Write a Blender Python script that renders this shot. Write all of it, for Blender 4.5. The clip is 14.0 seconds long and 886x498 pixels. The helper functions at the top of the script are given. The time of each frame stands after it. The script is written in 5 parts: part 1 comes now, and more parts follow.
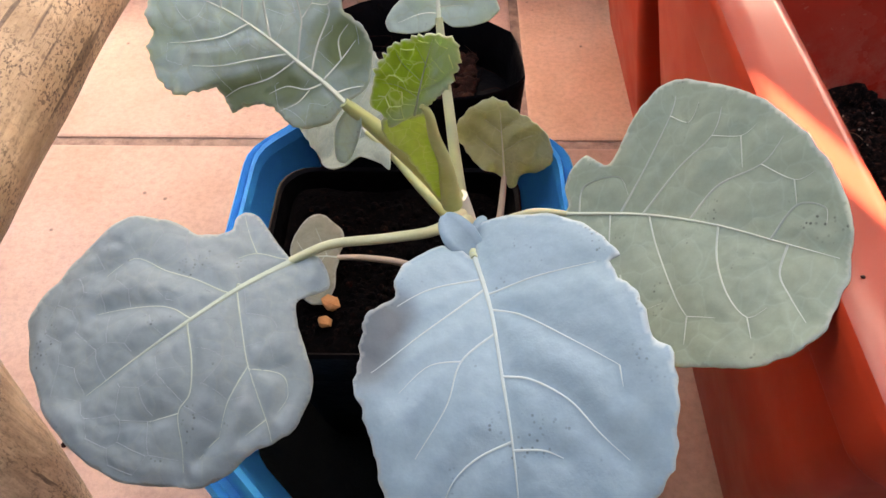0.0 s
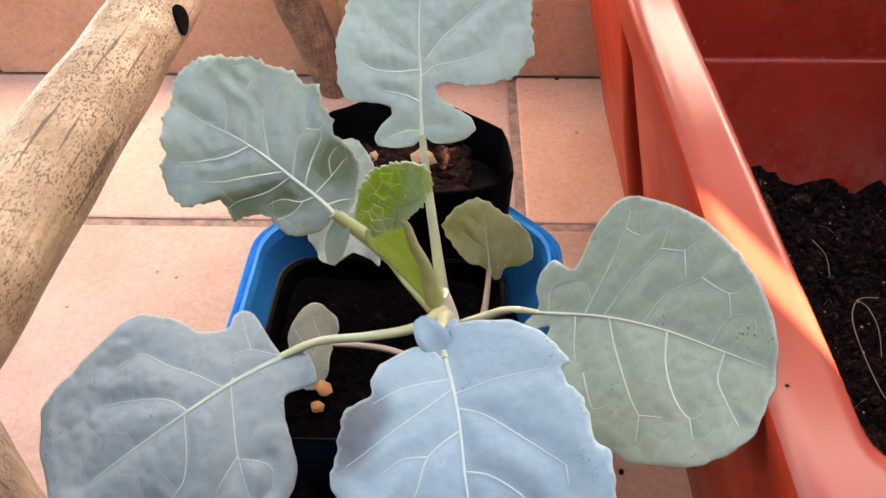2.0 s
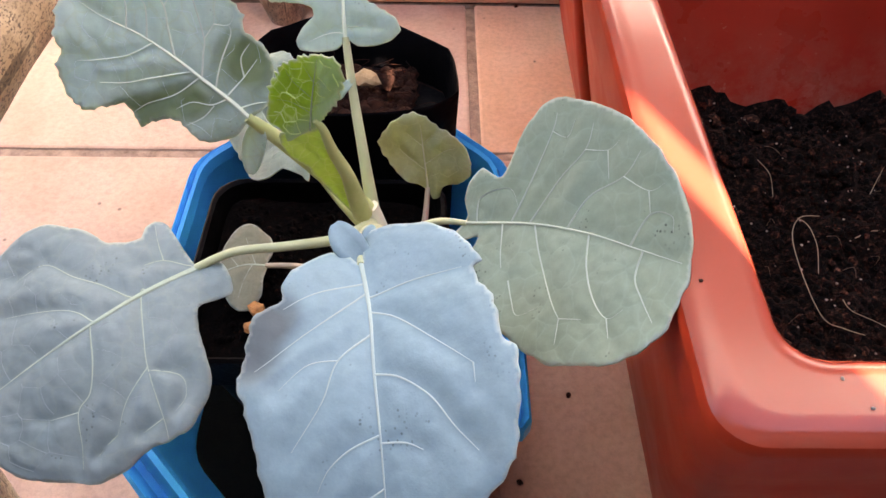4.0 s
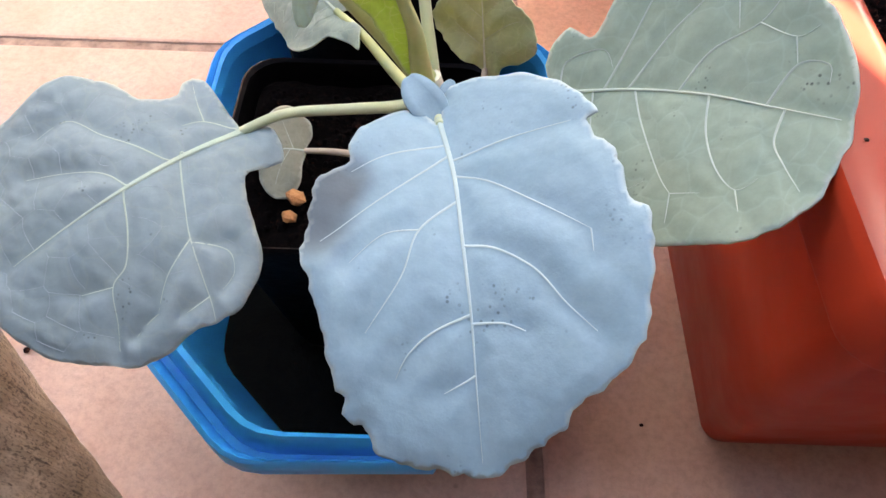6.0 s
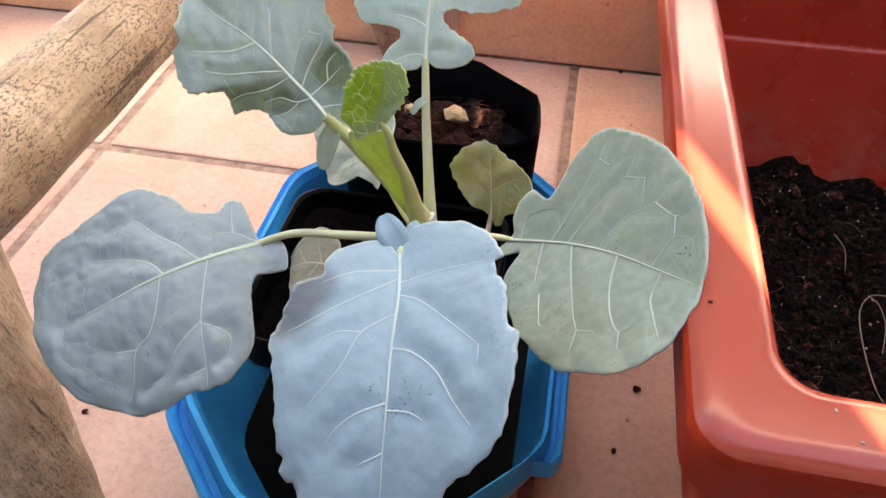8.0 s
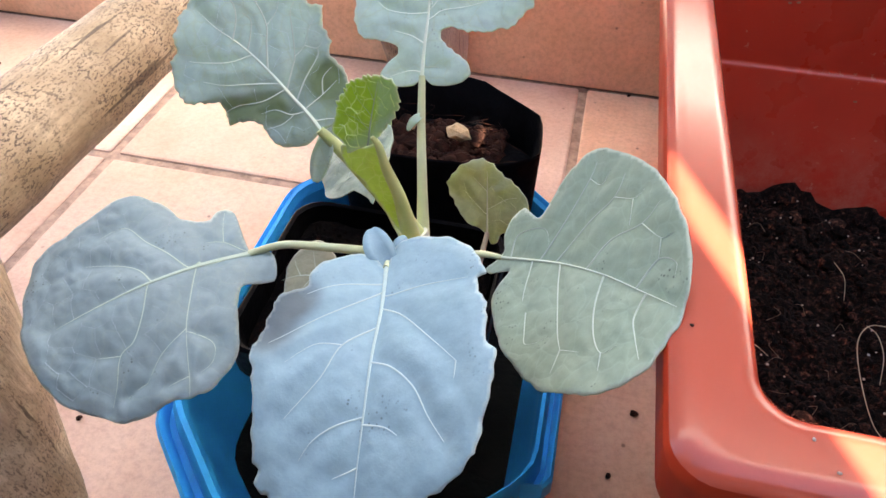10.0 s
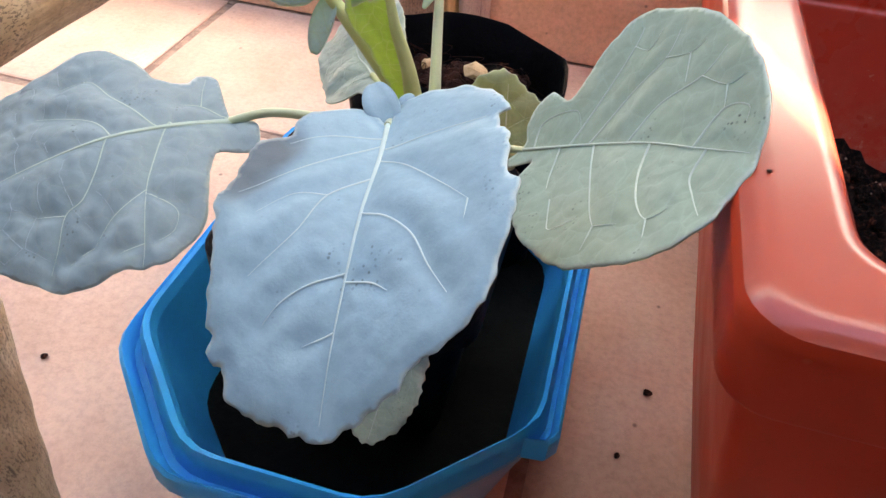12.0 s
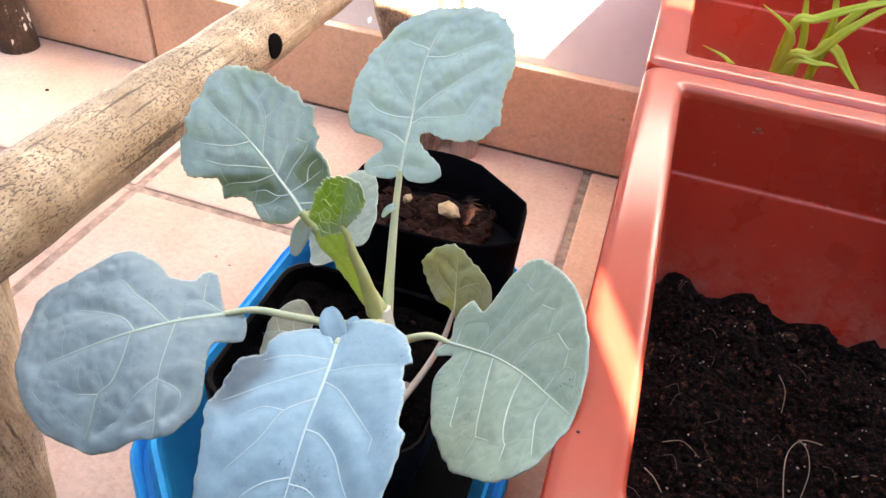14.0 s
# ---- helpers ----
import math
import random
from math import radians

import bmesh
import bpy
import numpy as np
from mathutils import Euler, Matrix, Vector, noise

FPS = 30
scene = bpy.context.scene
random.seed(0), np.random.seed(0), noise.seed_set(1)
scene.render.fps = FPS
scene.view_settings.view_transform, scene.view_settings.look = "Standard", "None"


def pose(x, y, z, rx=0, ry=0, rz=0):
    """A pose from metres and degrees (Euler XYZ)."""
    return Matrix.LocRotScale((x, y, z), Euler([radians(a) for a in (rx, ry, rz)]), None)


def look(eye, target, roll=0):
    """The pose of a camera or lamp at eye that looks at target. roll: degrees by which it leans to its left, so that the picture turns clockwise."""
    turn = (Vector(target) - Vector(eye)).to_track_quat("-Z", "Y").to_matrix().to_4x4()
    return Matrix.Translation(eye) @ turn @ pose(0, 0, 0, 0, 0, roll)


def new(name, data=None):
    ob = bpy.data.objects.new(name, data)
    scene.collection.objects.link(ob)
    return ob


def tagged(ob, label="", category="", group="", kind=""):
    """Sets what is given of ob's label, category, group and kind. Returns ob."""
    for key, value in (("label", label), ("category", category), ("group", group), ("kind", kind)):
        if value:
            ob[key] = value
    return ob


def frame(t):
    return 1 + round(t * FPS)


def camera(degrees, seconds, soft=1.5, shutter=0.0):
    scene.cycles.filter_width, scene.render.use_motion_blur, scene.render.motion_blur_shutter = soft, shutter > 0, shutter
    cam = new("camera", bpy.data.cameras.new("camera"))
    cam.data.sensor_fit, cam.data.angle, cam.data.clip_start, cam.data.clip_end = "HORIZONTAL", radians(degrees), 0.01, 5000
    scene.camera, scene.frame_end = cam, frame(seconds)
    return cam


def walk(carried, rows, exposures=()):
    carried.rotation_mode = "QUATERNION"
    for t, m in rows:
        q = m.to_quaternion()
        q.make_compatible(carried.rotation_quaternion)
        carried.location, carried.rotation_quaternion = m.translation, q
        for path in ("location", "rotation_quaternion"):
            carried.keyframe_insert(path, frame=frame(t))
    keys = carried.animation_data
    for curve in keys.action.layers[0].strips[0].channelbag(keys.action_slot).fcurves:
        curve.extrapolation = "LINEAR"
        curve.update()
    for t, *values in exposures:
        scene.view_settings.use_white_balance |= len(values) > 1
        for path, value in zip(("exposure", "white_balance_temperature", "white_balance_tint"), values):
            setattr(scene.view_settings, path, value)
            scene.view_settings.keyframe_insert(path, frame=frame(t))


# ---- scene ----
from mathutils.geometry import delaunay_2d_cdt

cam = camera(65.10, 14.0)
PATH = [
    (0, (-0.00571, -0.08855, 0.30562), (-0.01198, 0.5296, -0.48042), 0.03),
    (0.5, (-0.00217, -0.08966, 0.31653), (-0.01071, 0.53219, -0.46657), -0.0),
    (1, (0.00145, -0.09018, 0.32207), (-0.01164, 0.56442, -0.43379), -0.03),
    (1.5, (0.00038, -0.09268, 0.32359), (-0.02409, 0.58211, -0.41401), -0.59),
    (2, (0.00328, -0.09214, 0.3236), (-0.02283, 0.59694, -0.40062), -0.76),
    (2.5, (0.01081, -0.09811, 0.31793), (-0.03416, 0.62286, -0.37358), -0.79),
    (3, (0.01123, -0.10123, 0.31327), (-0.03364, 0.64305, -0.35309), 0.47),
    (3.5, (0.01253, -0.0989, 0.31494), (-0.01865, 0.60575, -0.39392), 0.16),
    (4, (0.01615, -0.09496, 0.31238), (0.02913, 0.53608, -0.46325), 1.39),
    (4.2, (0.01529, -0.09366, 0.30891), (0.02739, 0.50329, -0.49328), 0.87),
    (6.3, (-0.00036, -0.09226, 0.28656), (0.00289, 0.45784, -0.54853), 3.29),
    (6.5, (0.02139, -0.10921, 0.29441), (-0.03918, 0.47373, -0.51584), -1.6),
    (7, (0.03091, -0.1115, 0.27543), (-0.03316, 0.55751, -0.46506), -0.04),
    (7.5, (0.03604, -0.11408, 0.29555), (-0.06246, 0.57014, -0.42705), -0.34),
    (8, (0.03152, -0.11176, 0.31144), (-0.09746, 0.57158, -0.40718), 0.5),
    (8.2, (0.03029, -0.10898, 0.31697), (-0.10176, 0.58536, -0.39046), 0.69),
    (10.3, (0.03767, -0.11188, 0.30701), (-0.11446, 0.58576, -0.3931), 1.6),
    (10.5, (0.03754, -0.11337, 0.30075), (-0.1147, 0.57399, -0.40944), 1.88),
    (11, (0.0412, -0.11528, 0.27695), (-0.10423, 0.58355, -0.4234), 3.82),
    (11.5, (0.0371, -0.11383, 0.25895), (-0.10287, 0.6022, -0.42494), 5.19),
    (12, (0.0385, -0.11301, 0.26776), (-0.12105, 0.60231, -0.41258), 4.63),
    (12.5, (0.04505, -0.11396, 0.28845), (-0.1311, 0.58689, -0.40277), 4.14),
    (13, (0.04783, -0.11105, 0.31181), (-0.15233, 0.59834, -0.364), 3.24),
    (13.5, (0.05279, -0.1146, 0.32448), (-0.1338, 0.6075, -0.34166), 5.13),
    (14, (0.05689, -0.11497, 0.33573), (-0.13347, 0.62055, -0.31448), 5.96),
]
EXPOSURES = [(0.0, 3.98, 9050, 28.0), (1.0, 4.08, 8850, 28.0), (3.0, 4.08, 8450, 26.0), (4.2, 4.08, 8450, 26.0), (6.5, 4.23, 7950, 23.0), (7.5, 4.18, 8050, 23.0), (8.2, 4.08, 8450, 25.0), (11.0, 4.26, 7550, 18.0), (12.5, 4.13, 8050, 22.0), (13.0, 4.13, 8150, 23.0), (14.0, 4.28, 7650, 19.0)]
walk(cam, [(t, look(eye, target, roll)) for t, eye, target, roll in PATH], EXPOSURES)

# ---- light ----
SUN_AZ = Vector((0.418, -0.908, 0))          # towards the sun, on the ground
SUN_UP = radians(32)
world = bpy.data.worlds.new("sky")
scene.world = world
world.use_nodes = True
wn = world.node_tree
sky = wn.nodes.new("ShaderNodeTexSky")
sky.sky_type, sky.sun_disc = "NISHITA", False
sky.sun_elevation, sky.sun_rotation = SUN_UP, math.atan2(SUN_AZ.x, SUN_AZ.y)
wn.links.new(sky.outputs[0], wn.nodes["Background"].inputs[0])
wn.nodes["Background"].inputs[1].default_value = 0.11
sun_data = bpy.data.lights.new("sun", "SUN")
sun_data.energy, sun_data.angle, sun_data.color = 5.0, radians(0.4), (1.0, 0.97, 0.91)
sun = new("sun", sun_data)
to_sun = SUN_AZ.normalized() * math.cos(SUN_UP) + Vector((0, 0, math.sin(SUN_UP)))
sun.matrix_world = look(to_sun * 3, (0, 0, 0))


# ---- materials ----
def mat(name, rough=0.6, metal=0.0):
    m = bpy.data.materials.new(name)
    m.use_nodes = True
    p = m.node_tree.nodes["Principled BSDF"]
    p.inputs["Roughness"].default_value, p.inputs["Metallic"].default_value = rough, metal
    return m, m.node_tree, p


def node(nt, kind, **values):
    n = nt.nodes.new(kind)
    for key, value in values.items():
        if key in n.inputs:
            n.inputs[key].default_value = value
    return n


def coords(nt, scale=(1, 1, 1)):
    c = nt.nodes.new("ShaderNodeTexCoord")
    m = nt.nodes.new("ShaderNodeMapping")
    m.inputs["Scale"].default_value = scale
    nt.links.new(c.outputs["Object"], m.inputs["Vector"])
    return m.outputs[0]


def noise_tex(nt, at, scale, detail=4.0, rough=0.6):
    n = node(nt, "ShaderNodeTexNoise", Scale=scale, Detail=detail, Roughness=rough)
    nt.links.new(at, n.inputs["Vector"])
    return n.outputs["Fac"]


def ramp(nt, fac, stops):
    r = nt.nodes.new("ShaderNodeValToRGB")
    r.color_ramp.elements[0].position, r.color_ramp.elements[1].position = stops[0][0], stops[-1][0]
    r.color_ramp.elements[0].color, r.color_ramp.elements[1].color = (*stops[0][1], 1), (*stops[-1][1], 1)
    for pos, col in stops[1:-1]:
        e = r.color_ramp.elements.new(pos)
        e.color = (*col, 1)
    nt.links.new(fac, r.inputs[0])
    return r.outputs[0]


def mix(nt, fac, a, b, mode="MIX"):
    n = nt.nodes.new("ShaderNodeMix")
    n.data_type, n.blend_type = "RGBA", mode
    for value, sock in ((fac, n.inputs[0]), (a, n.inputs[6]), (b, n.inputs[7])):
        if isinstance(value, (int, float)):
            sock.default_value = value
        elif isinstance(value, tuple):
            sock.default_value = (*value, 1)
        else:
            nt.links.new(value, sock)
    return n.outputs[2]


def bump(nt, p, height, strength, distance=0.001):
    b = node(nt, "ShaderNodeBump", Strength=strength, Distance=distance)
    nt.links.new(height, b.inputs["Height"])
    nt.links.new(b.outputs[0], p.inputs["Normal"])


def grey(v):
    return (v, v, v)


def leaf_material(name, low, high, vein, translucent=0.2, specks=0.5, rough=0.55, web=0.2, cell=260.0, patch_tone=(0.13, 0.20, 0.05)):
    m, nt, p = mat(name, rough)
    at = coords(nt)
    base = ramp(nt, noise_tex(nt, at, 45, 5), [(0.3, low), (0.7, high)])
    cells = node(nt, "ShaderNodeTexVoronoi", Scale=cell)
    cells.feature = "DISTANCE_TO_EDGE"
    warp = node(nt, "ShaderNodeTexNoise", Scale=120.0, Detail=2.0)
    nt.links.new(at, warp.inputs["Vector"])
    shifted = nt.nodes.new("ShaderNodeVectorMath")
    shifted.operation = "MULTIPLY_ADD"
    shifted.inputs[1].default_value = (0.006, 0.006, 0.006)
    nt.links.new(warp.outputs["Color"], shifted.inputs[0])
    nt.links.new(at, shifted.inputs[2])
    nt.links.new(shifted.outputs[0], cells.inputs["Vector"])
    net = ramp(nt, cells.outputs["Distance"], [(0.0, grey(1)), (0.05, grey(0))])
    base = mix(nt, mix(nt, web, grey(0), net), base, vein)
    bloom = ramp(nt, noise_tex(nt, at, 420, 3, 0.8), [(0.35, grey(0.94)), (0.7, grey(1.04))])
    base = mix(nt, 1.0, base, bloom, "MULTIPLY")
    spot = node(nt, "ShaderNodeTexVoronoi", Scale=850.0)
    nt.links.new(at, spot.inputs["Vector"])
    clump = ramp(nt, noise_tex(nt, at, 90, 5), [(0.59, grey(0)), (0.66, grey(1))])
    dot = ramp(nt, spot.outputs["Distance"], [(0.17, grey(1)), (0.30, grey(0))])
    base = mix(nt, mix(nt, 1.0, mix(nt, 1.0, dot, clump, "MULTIPLY"), grey(specks), "MULTIPLY"), base, (0.035, 0.045, 0.035))
    # second tone in set patches; on the upper leaf it paints the curl's shade
    patch_mask = nt.nodes.new("ShaderNodeAttribute")
    patch_mask.attribute_name = "heart"
    base = mix(nt, patch_mask.outputs["Fac"], base, mix(nt, 0.15, patch_tone, base))
    margin = nt.nodes.new("ShaderNodeAttribute")
    margin.attribute_name = "margin"
    base = mix(nt, margin.outputs["Fac"], base, (0.62, 0.68, 0.58))
    nt.links.new(base, p.inputs["Base Color"])
    p.inputs["Specular IOR Level"].default_value = 0.3
    p.inputs["Sheen Weight"].default_value = 0.04
    pillow = ramp(nt, cells.outputs["Distance"], [(0.0, grey(0)), (0.32, grey(1))])
    height = mix(nt, 0.35 if web > 0.06 else 0.95, pillow, noise_tex(nt, at, 300, 4))
    bump(nt, p, height, 0.28, 0.0006)
    tr = node(nt, "ShaderNodeBsdfTranslucent")
    nt.links.new(mix(nt, 1.0, base, (0.95, 1.0, 0.35), "MULTIPLY"), tr.inputs["Color"])
    ms = node(nt, "ShaderNodeMixShader")
    ms.inputs[0].default_value = translucent
    nt.links.new(p.outputs[0], ms.inputs[1])
    nt.links.new(tr.outputs[0], ms.inputs[2])
    nt.links.new(ms.outputs[0], nt.nodes["Material Output"].inputs[0])
    return m


def plain_mottled(name, low, high, scale, rough, fine=600, depth=0.3, distance=0.0005, spec=0.5):
    m, nt, p = mat(name, rough)
    at = coords(nt)
    base = ramp(nt, noise_tex(nt, at, scale, 6), [(0.3, low), (0.72, high)])
    nt.links.new(base, p.inputs["Base Color"])
    p.inputs["Specular IOR Level"].default_value = spec
    bump(nt, p, noise_tex(nt, at, fine, 4), depth, distance)
    return m


M_LEAF_FRONT = leaf_material("glaucous leaf", (0.232, 0.37, 0.405), (0.265, 0.41, 0.45), (0.42, 0.56, 0.52), 0.12, 0.55, web=0.05, patch_tone=(0.085, 0.10, 0.10))
M_LEAF_WEST = leaf_material("grey green leaf", (0.220, 0.305, 0.305), (0.26, 0.345, 0.342), (0.40, 0.46, 0.32), 0.15, 0.6, web=0.10, cell=130.0)
M_LEAF_EAST = leaf_material("sage leaf", (0.25, 0.345, 0.26), (0.295, 0.395, 0.30), (0.37, 0.51, 0.41), 0.2, 0.8, web=0.22, cell=140.0)
M_LEAF_UPPER = leaf_material("teal green leaf", (0.47, 0.63, 0.66), (0.54, 0.70, 0.73), (0.50, 0.60, 0.48), 0.38, 0.3, web=0.40, cell=150.0, patch_tone=(0.17, 0.24, 0.085))
M_LEAF_PALE = leaf_material("pale leaf underside", (0.28, 0.37, 0.31), (0.34, 0.43, 0.35), (0.5, 0.56, 0.4), 0.3, 0.2)
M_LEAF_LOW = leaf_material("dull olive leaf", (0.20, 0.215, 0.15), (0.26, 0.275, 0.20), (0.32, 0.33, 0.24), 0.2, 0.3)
M_LEAF_OLD = leaf_material("yellowing leaf", (0.42, 0.47, 0.28), (0.58, 0.62, 0.42), (0.64, 0.68, 0.46), 0.4, 0.3, web=0.35, cell=190.0)
M_LEAF_YOUNG = leaf_material("young bright green leaf", (0.34, 0.53, 0.06), (0.46, 0.66, 0.11), (0.74, 0.85, 0.46), 0.5, 0.0, 0.4, 0.75, 250.0, patch_tone=(0.42, 0.58, 0.52))
M_LEAF_SHEATH = leaf_material("pale unfurling leaf", (0.52, 0.70, 0.17), (0.66, 0.82, 0.28), (0.80, 0.88, 0.56), 0.4, 0.0, 0.4, 0.5, 250.0)
M_VEIN = plain_mottled("pale vein", (0.33, 0.42, 0.30), (0.43, 0.52, 0.39), 80, 0.55)
M_VEIN_PALE = plain_mottled("whitish vein", (0.34, 0.45, 0.40), (0.40, 0.51, 0.45), 80, 0.55)
M_VEIN_EAST = plain_mottled("sage cream vein", (0.355, 0.445, 0.335), (0.425, 0.51, 0.395), 80, 0.6)
M_VEIN_OLD = plain_mottled("yellowish vein", (0.54, 0.57, 0.38), (0.64, 0.66, 0.46), 80, 0.5)
M_VEIN_LIGHT = plain_mottled("cream vein", (0.55, 0.63, 0.48), (0.65, 0.72, 0.57), 80, 0.5)
M_NET_WEST = plain_mottled("fine grey green vein", (0.23, 0.30, 0.285), (0.28, 0.345, 0.32), 80, 0.55)
M_NET_UPPER = plain_mottled("fine blue green vein", (0.50, 0.64, 0.60), (0.58, 0.70, 0.66), 80, 0.55)
M_NET_YOUNG = plain_mottled("fine lime vein", (0.55, 0.70, 0.25), (0.68, 0.80, 0.40), 80, 0.5)
M_STALK = plain_mottled("green stalk", (0.36, 0.42, 0.14), (0.52, 0.56, 0.27), 60, 0.42)
M_STALK_PALE = plain_mottled("grey green stalk", (0.40, 0.45, 0.24), (0.52, 0.56, 0.36), 60, 0.42)
M_STEM = plain_mottled("whitish stem", (0.52, 0.53, 0.40), (0.66, 0.66, 0.55), 60, 0.5)
M_STALK_OLD = plain_mottled("pinkish stalk", (0.40, 0.32, 0.22), (0.52, 0.44, 0.32), 60, 0.5)


def tile_material(name="terracotta tile", tint=(1.0, 1.0, 1.0)):
    m, nt, p = mat(name, 0.55)
    at = coords(nt)
    base = ramp(nt, noise_tex(nt, at, 9, 6), [(0.28, (0.44, 0.26, 0.175)), (0.5, (0.54, 0.345, 0.25)), (0.72, (0.62, 0.435, 0.335))])
    base = mix(nt, 1.0, base, tint, "MULTIPLY")
    info = nt.nodes.new("ShaderNodeObjectInfo")
    shade = ramp(nt, info.outputs["Random"], [(0.0, grey(0.93)), (1.0, grey(1.05))])
    base = mix(nt, 1.0, base, shade, "MULTIPLY")
    grain = ramp(nt, noise_tex(nt, at, 260, 5, 0.75), [(0.32, grey(0.80)), (0.55, grey(1.0)), (0.75, grey(1.07))])
    base = mix(nt, 1.0, base, grain, "MULTIPLY")
    spot = node(nt, "ShaderNodeTexVoronoi", Scale=65.0)
    nt.links.new(at, spot.inputs["Vector"])
    pit = ramp(nt, spot.outputs["Distance"], [(0.05, grey(1)), (0.10, grey(0))])
    some = ramp(nt, noise_tex(nt, at, 22, 2), [(0.52, grey(0)), (0.62, grey(0.8))])
    base = mix(nt, mix(nt, 1.0, pit, some, "MULTIPLY"), base, (0.12, 0.07, 0.05))
    nt.links.new(base, p.inputs["Base Color"])
    nt.links.new(ramp(nt, noise_tex(nt, at, 14, 4), [(0.3, grey(0.42)), (0.7, grey(0.62))]), p.inputs["Roughness"])
    bump(nt, p, noise_tex(nt, at, 180, 6, 0.7), 0.35, 0.0012)
    return m


def plastic_red(name, low, high, marks=0.75, gloss=(0.36, 0.44), spec=0.25, dusty=0.03, soiled=0.0):
    m, nt, p = mat(name, 0.33)
    at = coords(nt)
    base = ramp(nt, noise_tex(nt, at, 7, 5), [(0.3, low), (0.7, high)])
    spot = node(nt, "ShaderNodeTexVoronoi", Scale=120.0)
    nt.links.new(at, spot.inputs["Vector"])
    speck = ramp(nt, spot.outputs["Distance"], [(0.05, grey(1)), (0.10, grey(0))])
    some = ramp(nt, noise_tex(nt, at, 30, 3), [(0.54, grey(0)), (0.62, grey(marks))])
    base = mix(nt, mix(nt, 1.0, speck, some, "MULTIPLY"), base, (0.42, 0.20, 0.14))
    streak = coords(nt, (1, 1, 0.22))
    scratch = ramp(nt, noise_tex(nt, streak, 130, 2, 0.4), [(0.70, grey(0)), (0.74, grey(0.06))])
    base = mix(nt, scratch, base, (0.32, 0.09, 0.055))
    dust = ramp(nt, noise_tex(nt, at, 16, 5), [(0.55, grey(0)), (0.85, grey(dusty))])
    base = mix(nt, dust, base, (0.40, 0.17, 0.12))
    if soiled:
        # a splashed band of dried soil dust over the soil line
        height = nt.nodes.new("ShaderNodeSeparateXYZ")
        nt.links.new(at, height.inputs[0])
        band = ramp(nt, height.outputs["Z"], [(0.104, grey(1)), (0.150, grey(0))])
        splash = ramp(nt, noise_tex(nt, at, 70, 6, 0.75), [(0.40, grey(0)), (0.66, grey(soiled))])
        base = mix(nt, mix(nt, 1.0, band, splash, "MULTIPLY"), base, (0.36, 0.15, 0.11))
        grain = ramp(nt, noise_tex(nt, at, 330, 3, 0.6), [(0.66, grey(0)), (0.70, grey(0.55))])
        base = mix(nt, mix(nt, 1.0, grain, ramp(nt, noise_tex(nt, at, 28, 3), [(0.50, grey(0)), (0.60, grey(1))]), "MULTIPLY"), base, (0.40, 0.20, 0.15))
    nt.links.new(base, p.inputs["Base Color"])
    nt.links.new(ramp(nt, noise_tex(nt, at, 25, 5), [(0.3, grey(gloss[0])), (0.7, grey(gloss[1]))]), p.inputs["Roughness"])
    p.inputs["Specular IOR Level"].default_value = spec
    bump(nt, p, noise_tex(nt, at, 90, 5), 0.04, 0.001)
    return m


def soil_material(name="dark potting soil", level=1.0):
    m, nt, p = mat(name, 0.95)
    at = coords(nt)
    base = ramp(nt, noise_tex(nt, at, 420, 6, 0.8), [(0.40, (0.003, 0.002, 0.0017)), (0.54, (0.012, 0.0065, 0.005)), (0.63, (0.060, 0.029, 0.020)), (0.78, (0.20, 0.13, 0.10))])
    nt.links.new(base, p.inputs["Base Color"])
    grain = nt.nodes.new("ShaderNodeNewGeometry")
    shade = ramp(nt, grain.outputs["Random Per Island"], [(0.0, (0.5, 0.5, 0.5)), (0.70, (1.5, 1.3, 1.2)), (0.86, (2.6, 2.0, 1.8)), (0.95, (4.5, 3.2, 2.7)), (1.0, (8.0, 6.5, 5.5))])
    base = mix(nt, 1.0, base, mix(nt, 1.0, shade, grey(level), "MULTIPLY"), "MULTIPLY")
    nt.links.new(base, p.inputs["Base Color"])
    p.inputs["Specular IOR Level"].default_value = 0.08
    bump(nt, p, noise_tex(nt, at, 500, 6, 0.8), 1.0, 0.002)
    return m


